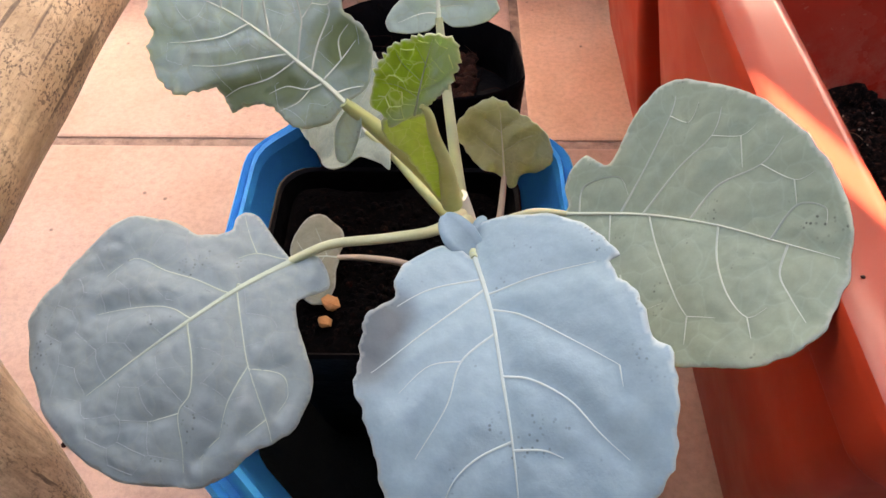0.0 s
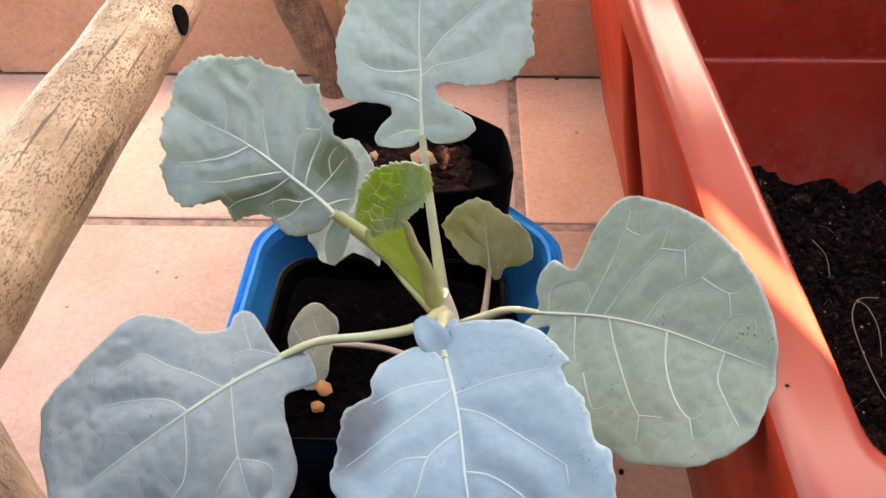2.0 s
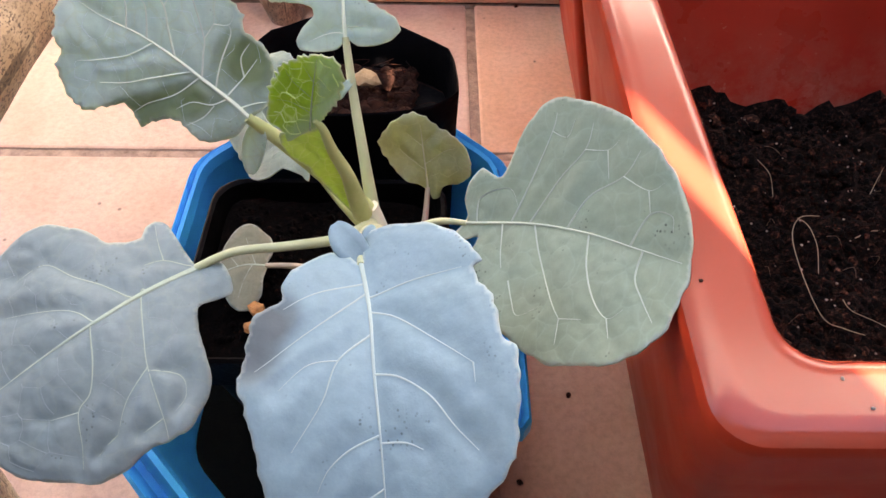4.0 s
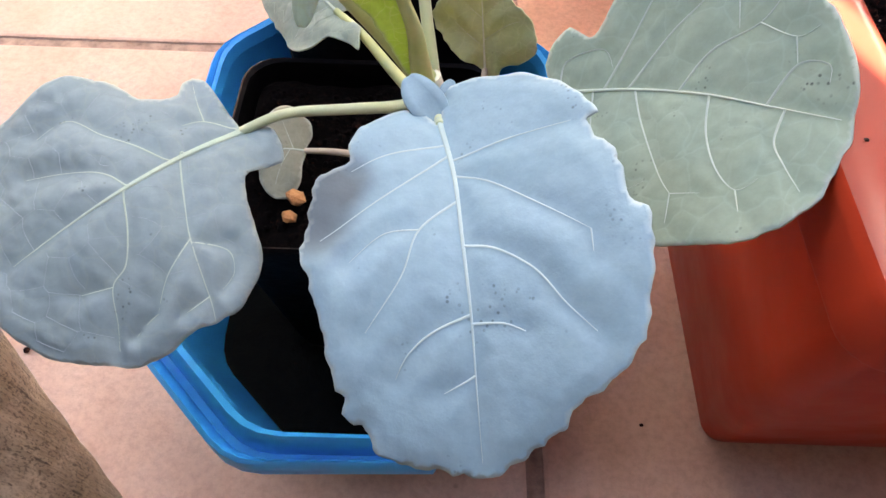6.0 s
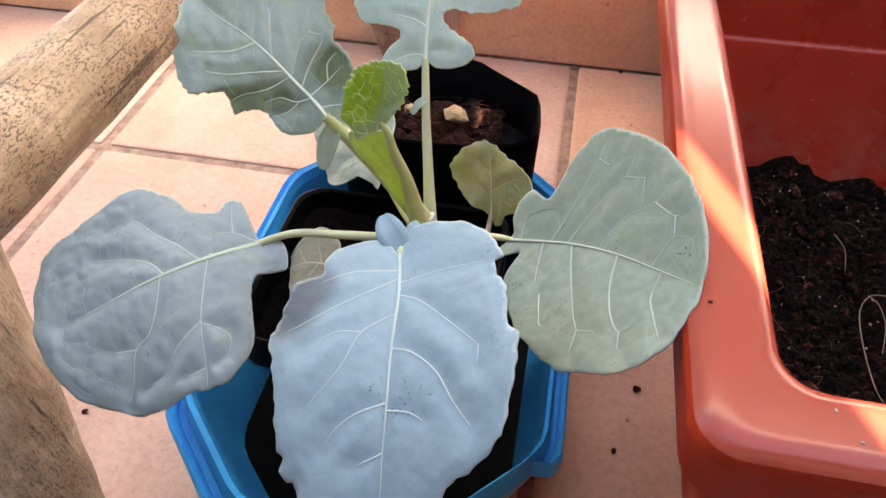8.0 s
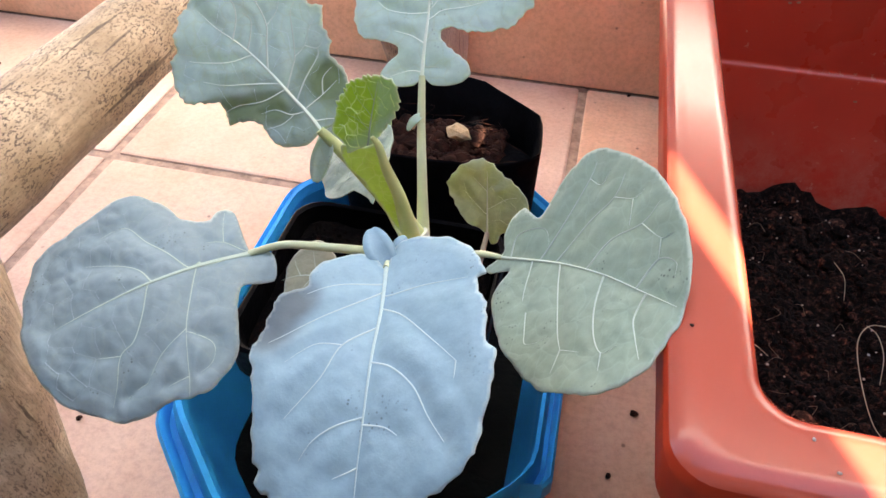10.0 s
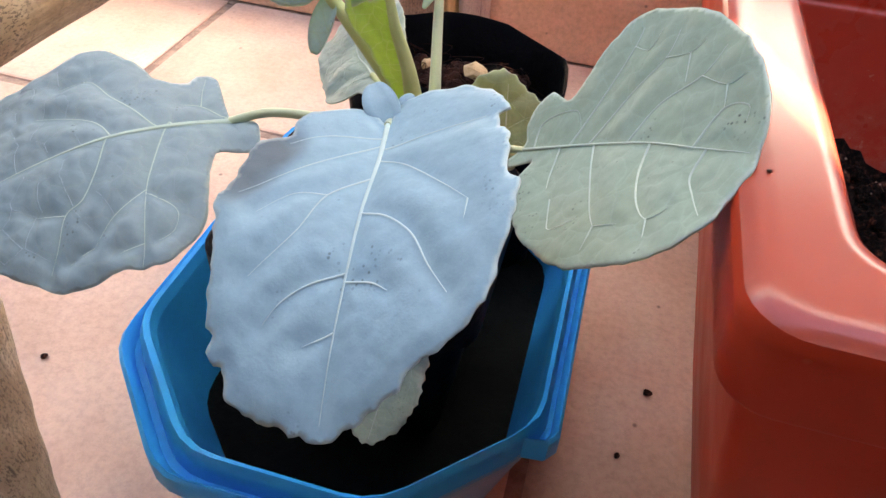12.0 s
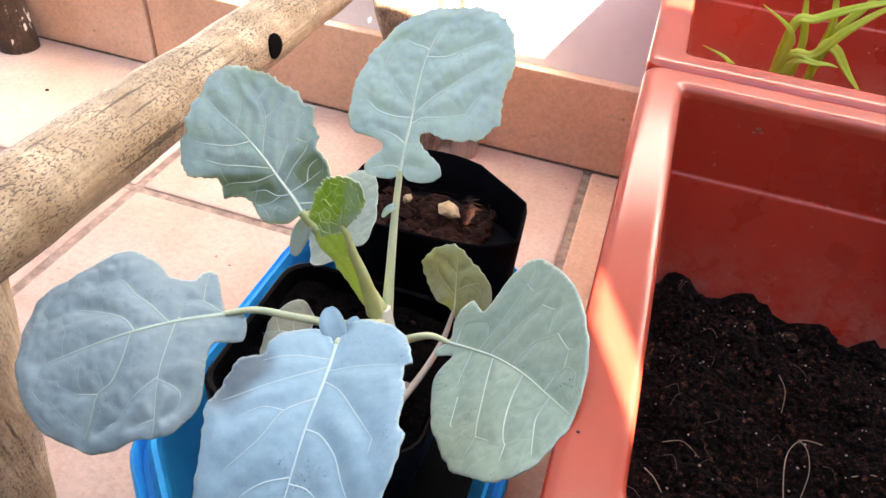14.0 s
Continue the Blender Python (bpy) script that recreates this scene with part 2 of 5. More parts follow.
def cane_material(name, low, high, dark, amount, flakes=None, upright=True):
    m, nt, p = mat(name, 0.5)
    free = coords(nt)
    def stretch(k):
        return coords(nt, (1, 1, k) if upright else (1, k, 1))

    along = stretch(0.07)
    base = ramp(nt, noise_tex(nt, free, 55, 5), [(0.34, low), (0.66, high)])
    fibre = ramp(nt, noise_tex(nt, along, 480, 4), [(0.3, grey(0.66)), (0.62, grey(1.08))])
    base = mix(nt, 1.0, base, fibre, "MULTIPLY")
    stain = ramp(nt, noise_tex(nt, free, 21, 5, 0.7), [(0.42, grey(0)), (0.62, grey(0.75))])
    base = mix(nt, stain, base, mix(nt, 0.18, low, dark))
    where = ramp(nt, noise_tex(nt, free, 30, 4), [(0.38, grey(0.22)), (0.55, grey(1))])
    fine = ramp(nt, noise_tex(nt, stretch(0.45), 1300, 4, 0.7), [(0.525, grey(0)), (0.57, grey(amount))])
    base = mix(nt, mix(nt, 1.0, fine, where, "MULTIPLY"), base, dark)
    coarse = ramp(nt, noise_tex(nt, stretch(0.55), 240, 4, 0.7), [(0.66, grey(0)), (0.69, grey(amount))])
    base = mix(nt, mix(nt, 1.0, coarse, where, "MULTIPLY"), base, dark)
    crack = ramp(nt, noise_tex(nt, stretch(0.035), 520, 2, 0.4), [(0.67, grey(0)), (0.71, grey(0.7))])
    base = mix(nt, crack, base, dark)
    if flakes:
        peel = ramp(nt, noise_tex(nt, coords(nt, (1, 1, 0.5)), 95, 6, 0.65), [(0.60, grey(0)), (0.61, grey(1))])
        base = mix(nt, peel, base, flakes)
    nt.links.new(base, p.inputs["Base Color"])
    p.inputs["Specular IOR Level"].default_value = 0.4
    bump(nt, p, noise_tex(nt, along, 350, 5), 0.5, 0.0012)
    return m


def wall_material():
    m, nt, p = mat("white painted plaster", 0.8)
    at = coords(nt)
    base = ramp(nt, noise_tex(nt, at, 18, 5), [(0.3, (0.82, 0.81, 0.78)), (0.6, (0.89, 0.88, 0.86))])
    nt.links.new(base, p.inputs["Base Color"])
    bump(nt, p, noise_tex(nt, at, 120, 6, 0.7), 0.5, 0.003)
    return m


def tub_material(name="blue plastic", faded=0.08, pale=(0.03, 0.28, 0.55), start=0.55, least=0.2):
    m, nt, p = mat(name, 0.36)
    at = coords(nt)
    base = ramp(nt, noise_tex(nt, at, 30, 4), [(0.3, (0.0, 0.31, 0.72)), (0.7, (0.0, 0.40, 0.82))])
    worn = ramp(nt, noise_tex(nt, at, 24, 5, 0.7), [(start, grey(faded * least)), (0.8, grey(faded))])
    base = mix(nt, worn, base, pale)
    p.inputs["Specular IOR Level"].default_value = 0.15
    nt.links.new(base, p.inputs["Base Color"])
    bump(nt, p, noise_tex(nt, at, 150, 4), 0.15, 0.001)
    through_light = node(nt, "ShaderNodeBsdfTranslucent")
    nt.links.new(base, through_light.inputs["Color"])
    blend = node(nt, "ShaderNodeMixShader")
    blend.inputs[0].default_value = 0.04
    nt.links.new(p.outputs[0], blend.inputs[1])
    nt.links.new(through_light.outputs[0], blend.inputs[2])
    nt.links.new(blend.outputs[0], nt.nodes["Material Output"].inputs[0])
    return m


M_TILE, M_RED, M_SOIL, M_WALL, M_TUB = tile_material(), plastic_red("red brown plastic", (0.37, 0.034, 0.013), (0.45, 0.044, 0.018), 0.2, gloss=(0.30, 0.45), spec=0.05), soil_material(level=0.6), wall_material(), tub_material()
M_RED_RIM = plastic_red("faded red plastic", (0.285, 0.040, 0.022), (0.34, 0.053, 0.029), 0.5, (0.17, 0.28), 0.34, 0.06)
M_RED_IN = plastic_red("dusty red plastic", (0.28, 0.024, 0.013), (0.38, 0.042, 0.024), 1.0, (0.22, 0.38), soiled=0.9)
M_SKIRT = tile_material("orange terracotta skirting", (1.34, 1.27, 1.12))
M_TUB_FADED = tub_material("faded blue plastic", 1.0, (0.30, 0.34, 0.40), 0.20, 0.6)
M_TUB_WORN = tub_material("worn blue plastic", 0.30, (0.16, 0.34, 0.54), 0.35)
# the planter's soil colours scaled down further for the black pot
M_SOIL_POT = soil_material("near-black potting soil", 0.13)
M_TUB_FILL = plain_mottled("near-black fill", (0.001, 0.0014, 0.001), (0.004, 0.005, 0.0035), 60, 0.6, 200, 0.5, 0.002, 0.05)
M_MORTAR = plain_mottled("pinkish brown mortar", (0.16, 0.10, 0.075), (0.42, 0.29, 0.22), 110, 0.9, 300, 0.8, 0.002)
M_GROUT = plain_mottled("dirty grout", (0.07, 0.045, 0.03), (0.30, 0.20, 0.14), 120, 0.9, 300, 0.8, 0.002)
M_BLACK = plain_mottled("black plastic", (0.0015, 0.0015, 0.002), (0.0035, 0.0035, 0.0042), 40, 0.5, 220, 0.4, 0.0012, 0.05)
M_CANE = cane_material("weathered cane", (0.40, 0.27, 0.145), (0.66, 0.50, 0.31), (0.05, 0.03, 0.018), 0.88, upright=False)
M_CANE_LEG = cane_material("dirty brown cane", (0.40, 0.28, 0.17), (0.66, 0.52, 0.35), (0.05, 0.03, 0.018), 0.65)
M_CANE_GREY = cane_material("grey brown stained wood", (0.15, 0.085, 0.05), (0.42, 0.30, 0.21), (0.04, 0.026, 0.018), 0.8)
M_CANE_PINK = cane_material("greyish pink wood", (0.36, 0.25, 0.20), (0.46, 0.34, 0.28), (0.12, 0.08, 0.06), 0.5)
M_CANE_TAN = cane_material("tan wood", (0.55, 0.36, 0.16), (0.66, 0.48, 0.26), (0.2, 0.12, 0.06), 0.4)
M_CANE_FLAKED = cane_material("dark wood with flaking paint", (0.05, 0.03, 0.018), (0.12, 0.07, 0.04), (0.012, 0.008, 0.006), 0.8, (0.80, 0.74, 0.66))
M_HOLE_SHADE = plain_mottled("painted hole shade", (0.0015, 0.001, 0.0008), (0.006, 0.004, 0.003), 90, 0.95, spec=0.05)
M_CHIP = plain_mottled("wood chip", (0.34, 0.22, 0.10), (0.56, 0.40, 0.22), 160, 0.8, 500, 0.8, 0.001)
M_ORANGE = plain_mottled("orange bark", (0.40, 0.16, 0.05), (0.58, 0.28, 0.10), 160, 0.8, 500, 0.8, 0.001)
M_FIBRE = plain_mottled("brown coir", (0.004, 0.0017, 0.0011), (0.042, 0.016, 0.010), 160, 0.95, spec=0.1)
M_FIBRE_PALE = plain_mottled("pale brown rootlet", (0.12, 0.075, 0.05), (0.30, 0.20, 0.14), 160, 0.9, spec=0.1)
M_ROOT = plain_mottled("pale dry root", (0.28, 0.20, 0.13), (0.42, 0.32, 0.22), 90, 0.8)
M_GRIT = plain_mottled("pale grit", (0.22, 0.15, 0.12), (0.42, 0.33, 0.28), 90, 0.8)
M_BLADE = leaf_material("seedling blade", (0.42, 0.54, 0.05), (0.60, 0.70, 0.12), (0.62, 0.72, 0.18), 0.45, 0.0, 0.4)
M_SUN_MASK = plain_mottled("dark brown mask surface", (0.035, 0.026, 0.020), (0.055, 0.042, 0.032), 8, 0.85, 60, 0.4, 0.003)
M_BEIGE = plain_mottled("brown plaster", (0.17, 0.15, 0.13), (0.23, 0.205, 0.18), 8, 0.9, 60, 0.4, 0.003)


# ---- building helpers ----
def part(name, bm, material, parent=None, label="", smooth=True):
    me = bpy.data.meshes.new(name)
    bm.to_mesh(me)
    bm.free()
    me.materials.append(material)
    if smooth:
        me.shade_smooth()
    ob = new(name, me)
    ob.parent = parent
    if label:
        ob["label"] = label
    return ob


def pydata(name, verts, faces, material, parent=None, label="", smooth=True):
    me = bpy.data.meshes.new(name)
    me.from_pydata([tuple(v) for v in verts], [], faces)
    me.materials.append(material)
    me.update()
    if smooth:
        me.shade_smooth()
        me.set_sharp_from_angle(angle=radians(38))
    ob = new(name, me)
    ob.parent = parent
    if label:
        ob["label"] = label
    return ob


def block(bm, x0, x1, y0, y1, z0, z1, bevel=0.0):
    made = bmesh.ops.create_cube(bm, size=1.0, matrix=Matrix.LocRotScale(((x0 + x1) / 2, (y0 + y1) / 2, (z0 + z1) / 2), None, (x1 - x0, y1 - y0, z1 - z0)))
    if bevel:
        edges = list({e for v in made["verts"] for e in v.link_edges})
        bmesh.ops.bevel(bm, geom=edges, offset=bevel, segments=2, affect="EDGES", profile=0.6)


def spline(points, steps):
    """Catmull-Rom through the points."""
    p = [Vector(q) for q in points]
    out = []
    for i in range(len(p) - 1):
        a, b, c, d = p[max(i - 1, 0)], p[i], p[i + 1], p[min(i + 2, len(p) - 1)]
        for k in range(steps):
            w = k / steps
            out.append(0.5 * ((2 * b) + (c - a) * w + (2 * a - 5 * b + 4 * c - d) * w * w + (3 * b - a - 3 * c + d) * w ** 3))
    out.append(p[-1])
    return out


def tube(path, radii, sides=10, flat=1.0, rough=0.0, seed=0, caps=True):
    """Vertices and faces of a tapered tube along a path. flat: squash of the section."""
    verts, faces = [], []
    n = len(path)
    side = None
    for i, p in enumerate(path):
        d = (path[min(i + 1, n - 1)] - path[max(i - 1, 0)]).normalized()
        if side is None:
            side = d.cross(Vector((0, 0, 1)))
            side = side.normalized() if side.length > 1e-4 else Vector((1, 0, 0))
        side = (side - d * side.dot(d)).normalized()
        up = side.cross(d)
        w = i / max(n - 1, 1) * (len(radii) - 1)
        k = min(int(w), len(radii) - 2)
        r = radii[k] * (1 - (w - k)) + radii[k + 1] * (w - k)
        for j in range(sides):
            a = 2 * math.pi * j / sides
            s = 1 + rough * noise.noise(Vector((math.cos(a) * 1.3, math.sin(a) * 1.3, i * 0.35 + seed * 7.1)))
            verts.append(p + side * (r * s * math.cos(a)) + up * (r * s * flat * math.sin(a)))
    for i in range(n - 1):
        for j in range(sides):
            a, b = i * sides + j, i * sides + (j + 1) % sides
            faces.append((a, b, b + sides, a + sides))
    if caps:
        faces.append(tuple(range(sides))[::-1])
        faces.append(tuple((n - 1) * sides + j for j in range(sides)))
    return verts, faces


def joined(pieces):
    verts, faces = [], []
    for v, f in pieces:
        o = len(verts)
        verts += v
        faces += [tuple(i + o for i in q) for q in f]
    return verts, faces


def ring(x0, x1, y0, y1, z, r, n=6):
    """A rounded rectangle at height z."""
    out = []
    a, b, c, d = r if isinstance(r, tuple) else (r, r, r, r)
    for cx, cy, a0, r in ((x1 - a, y1 - a, 0, a), (x0 + b, y1 - b, 90, b), (x0 + c, y0 + c, 180, c), (x1 - d, y0 + d, 270, d)):
        for k in range(n + 1):
            a = radians(a0 + 90 * k / n)
            out.append(Vector((cx + r * math.cos(a), cy + r * math.sin(a), z)))
    return out


def loft(rings, close_first=False, close_last=False):
    verts, faces = [], []
    n = len(rings[0])
    for q in rings:
        verts += q
    for i in range(len(rings) - 1):
        for j in range(n):
            a, b = i * n + j, i * n + (j + 1) % n
            faces.append((a, b, b + n, a + n))
    if close_first:
        faces.append(tuple(range(n))[::-1])
    if close_last:
        faces.append(tuple((len(rings) - 1) * n + j for j in range(n)))
    return verts, faces


def thing(name, label, category, at=(0, 0, 0), group="", kind=""):
    ob = new(name)
    ob.empty_display_size = 0.05
    ob.location = at
    return tagged(ob, label, category, group, kind)


# ---- floor, baseboard and wall ----
T = 0.33
JX, JY, WALL_Y = 0.0435, 0.238, 0.419
JOINT = 0.0066
floor = tagged(new("floor", None), "terracotta tiled terrace floor with dark recessed joints", "floor", kind="structure")
bm = bmesh.new()
block(bm, -1.15, 1.4, -0.85, 0.52, -0.06, -0.0014)
part("mortar_bed", bm, M_MORTAR, floor)
bm = bmesh.new()
block(bm, -40, 40, -40, 40, -0.30, -0.06)
tagged(part("ground", bm, M_MORTAR), "grey brown ground round the terrace", "ground", kind="structure")
bm = bmesh.new()
block(bm, -T / 2 + JOINT / 2, T / 2 - JOINT / 2, -T / 2 + JOINT / 2, T / 2 - JOINT / 2, -0.012, 0.0, 0.0022)
tile_mesh = bpy.data.meshes.new("tile")
bm.to_mesh(tile_mesh)
bm.free()
tile_mesh.materials.append(M_TILE)
CUT = WALL_Y - JY - JOINT
bm = bmesh.new()
block(bm, -T / 2 + JOINT / 2, T / 2 - JOINT / 2, -CUT / 2, CUT / 2, -0.012, 0.0, 0.0022)
cut_mesh = bpy.data.meshes.new("cut_tile")
bm.to_mesh(cut_mesh)
bm.free()
cut_mesh.materials.append(M_TILE)
orange_mesh = cut_mesh.copy()
orange_mesh.materials.clear()
orange_mesh.materials.append(M_SKIRT)
for i in range(-4, 4):
    for j in range(-3, 0):
        t = new("tile", tile_mesh)
        t.parent = floor
        t.location = (JX + (i + 0.5) * T, JY + (j + 0.5) * T, random.uniform(-0.0006, 0.0))
        t.rotation_euler = (random.uniform(-0.001, 0.001), random.uniform(-0.001, 0.001), random.uniform(-0.002, 0.002))
    t = new("tile", orange_mesh if i == 0 else cut_mesh)
    t.parent = floor
    t.location = (JX + (i + 0.5) * T, JY + JOINT / 2 + CUT / 2, 0)

# white wall behind the planters, sunlit above the shade line of the added mask
FACE, BACK, TOP = WALL_Y + 0.008, WALL_Y + 0.10, 1.2


def wall_piece(bm, flat, z0, z1):
    f = bm.faces.new([bm.verts.new((x, y, z0)) for x, y in flat])
    made = bmesh.ops.extrude_face_region(bm, geom=[f])
    bmesh.ops.translate(bm, vec=(0, 0, z1 - z0), verts=[v for v in made["geom"] if isinstance(v, bmesh.types.BMVert)])


bm = bmesh.new()
block(bm, -1.15, 1.4, FACE, BACK, -0.06, TOP)
tagged(part("wall_north", bm, M_WALL, smooth=False), "white painted plaster wall, sunlit above its foot", "wall", kind="structure")
baseboard = tagged(new("baseboard", None), "terracotta tile skirting along the white wall", "baseboard", kind="structure")
bm = bmesh.new()
block(bm, -T / 2 + 0.002, T / 2 - 0.002, -0.0012, 0.010, 0.0004, 0.082, 0.0018)
skirt = bpy.data.meshes.new("skirting_tile")
bm.to_mesh(skirt)
bm.free()
skirt.materials.append(M_SKIRT)
for i in range(-4, 6):
    t = new("skirting_tile", skirt)
    t.parent = baseboard
    t.location = (-0.394 + (i + 0.5) * T, WALL_Y - 0.0015 + random.uniform(-0.0006, 0.0006), 0)
bm = bmesh.new()
block(bm, -1.7, 1.6, WALL_Y + 0.003, WALL_Y + 0.009, -0.002, 0.0805)
part("mortar_joint", bm, M_MORTAR, baseboard)
bm = bmesh.new()
block(bm, -1.7, 1.6, WALL_Y - 0.0075, WALL_Y + 0.004, -0.0050, -0.0005)
part("grout_line", bm, M_GROUT, baseboard, "dirty brown grout line")

# unseen mask added behind the camera: its slit and openings shape the sunlight
SOUTH, OUTER = -0.40, -0.46
MASK_TOP = 1.6
STEPS = (0.5405, 0.5470, 0.5535)      # the gap ends in a slanting head
LOW_GAP, GAP_TOP, STRIP_LOW, STRIP_TOP = 0.449, 0.556, 0.661, 0.764
HIGH_A, HIGH_B, HIGH_LOW, HIGH_TOP = 0.33, 0.95, 0.930, 1.035      # upper opening, added to light the wall that the rims reflect
slant = SUN_AZ.x / SUN_AZ.y
gap_in, gap_out = 0.0772 + slant * SOUTH, 0.0772 + slant * OUTER
half = 0.0041
STRIP_A, STRIP_B, LEAN = -0.42, 0.430, slant * (OUTER - SOUTH)
bm = bmesh.new()
wall_piece(bm, [(-1.15, OUTER), (1.4, OUTER), (1.4, SOUTH), (-1.15, SOUTH)], -0.06, LOW_GAP)
wall_piece(bm, [(-1.15, OUTER), (gap_out - half, OUTER), (gap_in - half, SOUTH), (-1.15, SOUTH)], LOW_GAP, GAP_TOP)
wall_piece(bm, [(gap_out + half, OUTER), (1.4, OUTER), (1.4, SOUTH), (gap_in + half, SOUTH)], LOW_GAP, GAP_TOP)
for k, head in enumerate(STEPS):
    a, b = half * (2 * k / 3 - 1), half * (2 * (k + 1) / 3 - 1)
    wall_piece(bm, [(gap_out + a, OUTER), (gap_out + b, OUTER), (gap_in + b, SOUTH), (gap_in + a, SOUTH)], head, GAP_TOP)
wall_piece(bm, [(-1.15, OUTER), (1.4, OUTER), (1.4, SOUTH), (-1.15, SOUTH)], GAP_TOP, STRIP_LOW)
wall_piece(bm, [(-1.15, OUTER), (STRIP_A + LEAN, OUTER), (STRIP_A, SOUTH), (-1.15, SOUTH)], STRIP_LOW, STRIP_TOP)
wall_piece(bm, [(STRIP_B + LEAN, OUTER), (1.4, OUTER), (1.4, SOUTH), (STRIP_B, SOUTH)], STRIP_LOW, STRIP_TOP)
wall_piece(bm, [(-1.15, OUTER), (1.4, OUTER), (1.4, SOUTH), (-1.15, SOUTH)], STRIP_TOP, HIGH_LOW)
wall_piece(bm, [(-1.15, OUTER), (HIGH_A + LEAN, OUTER), (HIGH_A, SOUTH), (-1.15, SOUTH)], HIGH_LOW, HIGH_TOP)
wall_piece(bm, [(HIGH_B + LEAN, OUTER), (1.4, OUTER), (1.4, SOUTH), (HIGH_B, SOUTH)], HIGH_LOW, HIGH_TOP)
wall_piece(bm, [(-1.15, OUTER), (1.4, OUTER), (1.4, SOUTH), (-1.15, SOUTH)], HIGH_TOP, MASK_TOP)
bmesh.ops.recalc_face_normals(bm, faces=bm.faces)
tagged(part("sun_mask", bm, M_SUN_MASK, smooth=False), "unseen dark brown mask with openings, added to shape the sunlight", "wall", kind="structure")
# three more unseen blocks, added only to hold back skylight
bm = bmesh.new()
block(bm, -1.30, -1.15, OUTER, BACK, -0.06, 0.45)
tagged(part("west_shade_block", bm, M_BEIGE), "unseen low brown block added to cut low skylight from the west", "wall", kind="structure")
bm = bmesh.new()
block(bm, -0.75, -0.60, SOUTH, -0.05, -0.06, MASK_TOP)
tagged(part("front_shade_block", bm, M_BEIGE), "unseen tall brown block added to shade the front", "wall", kind="structure")
bm = bmesh.new()
block(bm, 1.4, 1.55, OUTER, BACK, -0.06, MASK_TOP)
tagged(part("east_shade_block", bm, M_BEIGE), "unseen tall brown block added to cut skylight from the east", "wall", kind="structure")


# ---- planters ----
def soil_patch(name, x0, x1, y0, y1, z, parent, clumps, seed, corner=0.01, label="", rise=0.006, material=None, climb=0.0):
    rnd = random.Random(seed)
    nx, ny = max(int((x1 - x0) / 0.004), 6), max(int((y1 - y0) / 0.004), 6)
    verts, faces = [], []
    for j in range(ny + 1):
        for i in range(nx + 1):
            x, y = x0 + (x1 - x0) * i / nx, y0 + (y1 - y0) * j / ny
            h = 1.2 * rise * noise.fractal(Vector((x * 24, y * 24, seed)), 1.0, 2.0, 3) + 0.45 * rise * noise.noise(Vector((x * 160, y * 160, seed + 3))) + climb * max(0.0, y - y0 - 0.08)
            cx, cy = min(max(x, x0 + corner), x1 - corner), min(max(y, y0 + corner), y1 - corner)
            d = math.hypot(x - cx, y - cy)
            if d > corner:
                x, y = cx + (x - cx) * corner / d, cy + (y - cy) * corner / d
            verts.append(Vector((x, y, z + h)))
    for j in range(ny):
        for i in range(nx):
            a = j * (nx + 1) + i
            faces.append((a, a + 1, a + nx + 2, a + nx + 1))
    pieces = [(verts, faces)]
    for k in range(clumps):
        r = rnd.choice((0.0004, 0.0005, 0.0006, 0.0008, 0.0010, 0.0013, 0.0019)) * rnd.uniform(0.7, 1.2)
        x, y = rnd.uniform(x0 + 2 * r + 0.003, x1 - 2 * r - 0.003), rnd.uniform(y0 + 2 * r + 0.003, y1 - 2 * r - 0.003)
        h = 1.2 * rise * noise.fractal(Vector((x * 24, y * 24, seed)), 1.0, 2.0, 3) + climb * max(0.0, y - y0 - 0.08)
        pieces.append(lump(Vector((x, y, z + h + r * 0.3)), r, rnd))
    v, f = joined(pieces)
    return pydata(name, v, f, material or M_SOIL, parent, label)


def lump(at, r, rnd):
    """A small uneven clod."""
    v, f = [], []
    n = 6
    rows = ((-0.75, 0.6), (0.0, 1.0), (0.65, 0.65))
    for h, w in rows:
        for j in range(n):
            a = 2 * math.pi * (j + rnd.uniform(-0.2, 0.2)) / n
            q = r * w * rnd.uniform(0.7, 1.25)
            v.append(at + Vector((q * math.cos(a), q * math.sin(a), h * r * 0.8)))
    v.append(at + Vector((0, 0, r * 0.8)))
    for i in range(2):
        for j in range(n):
            a, b = i * n + j, i * n + (j + 1) % n
            f.append((a, b, b + n, a + n))
    for j in range(n):
        f.append((2 * n + j, 2 * n + (j + 1) % n, 3 * n))
    return v, f


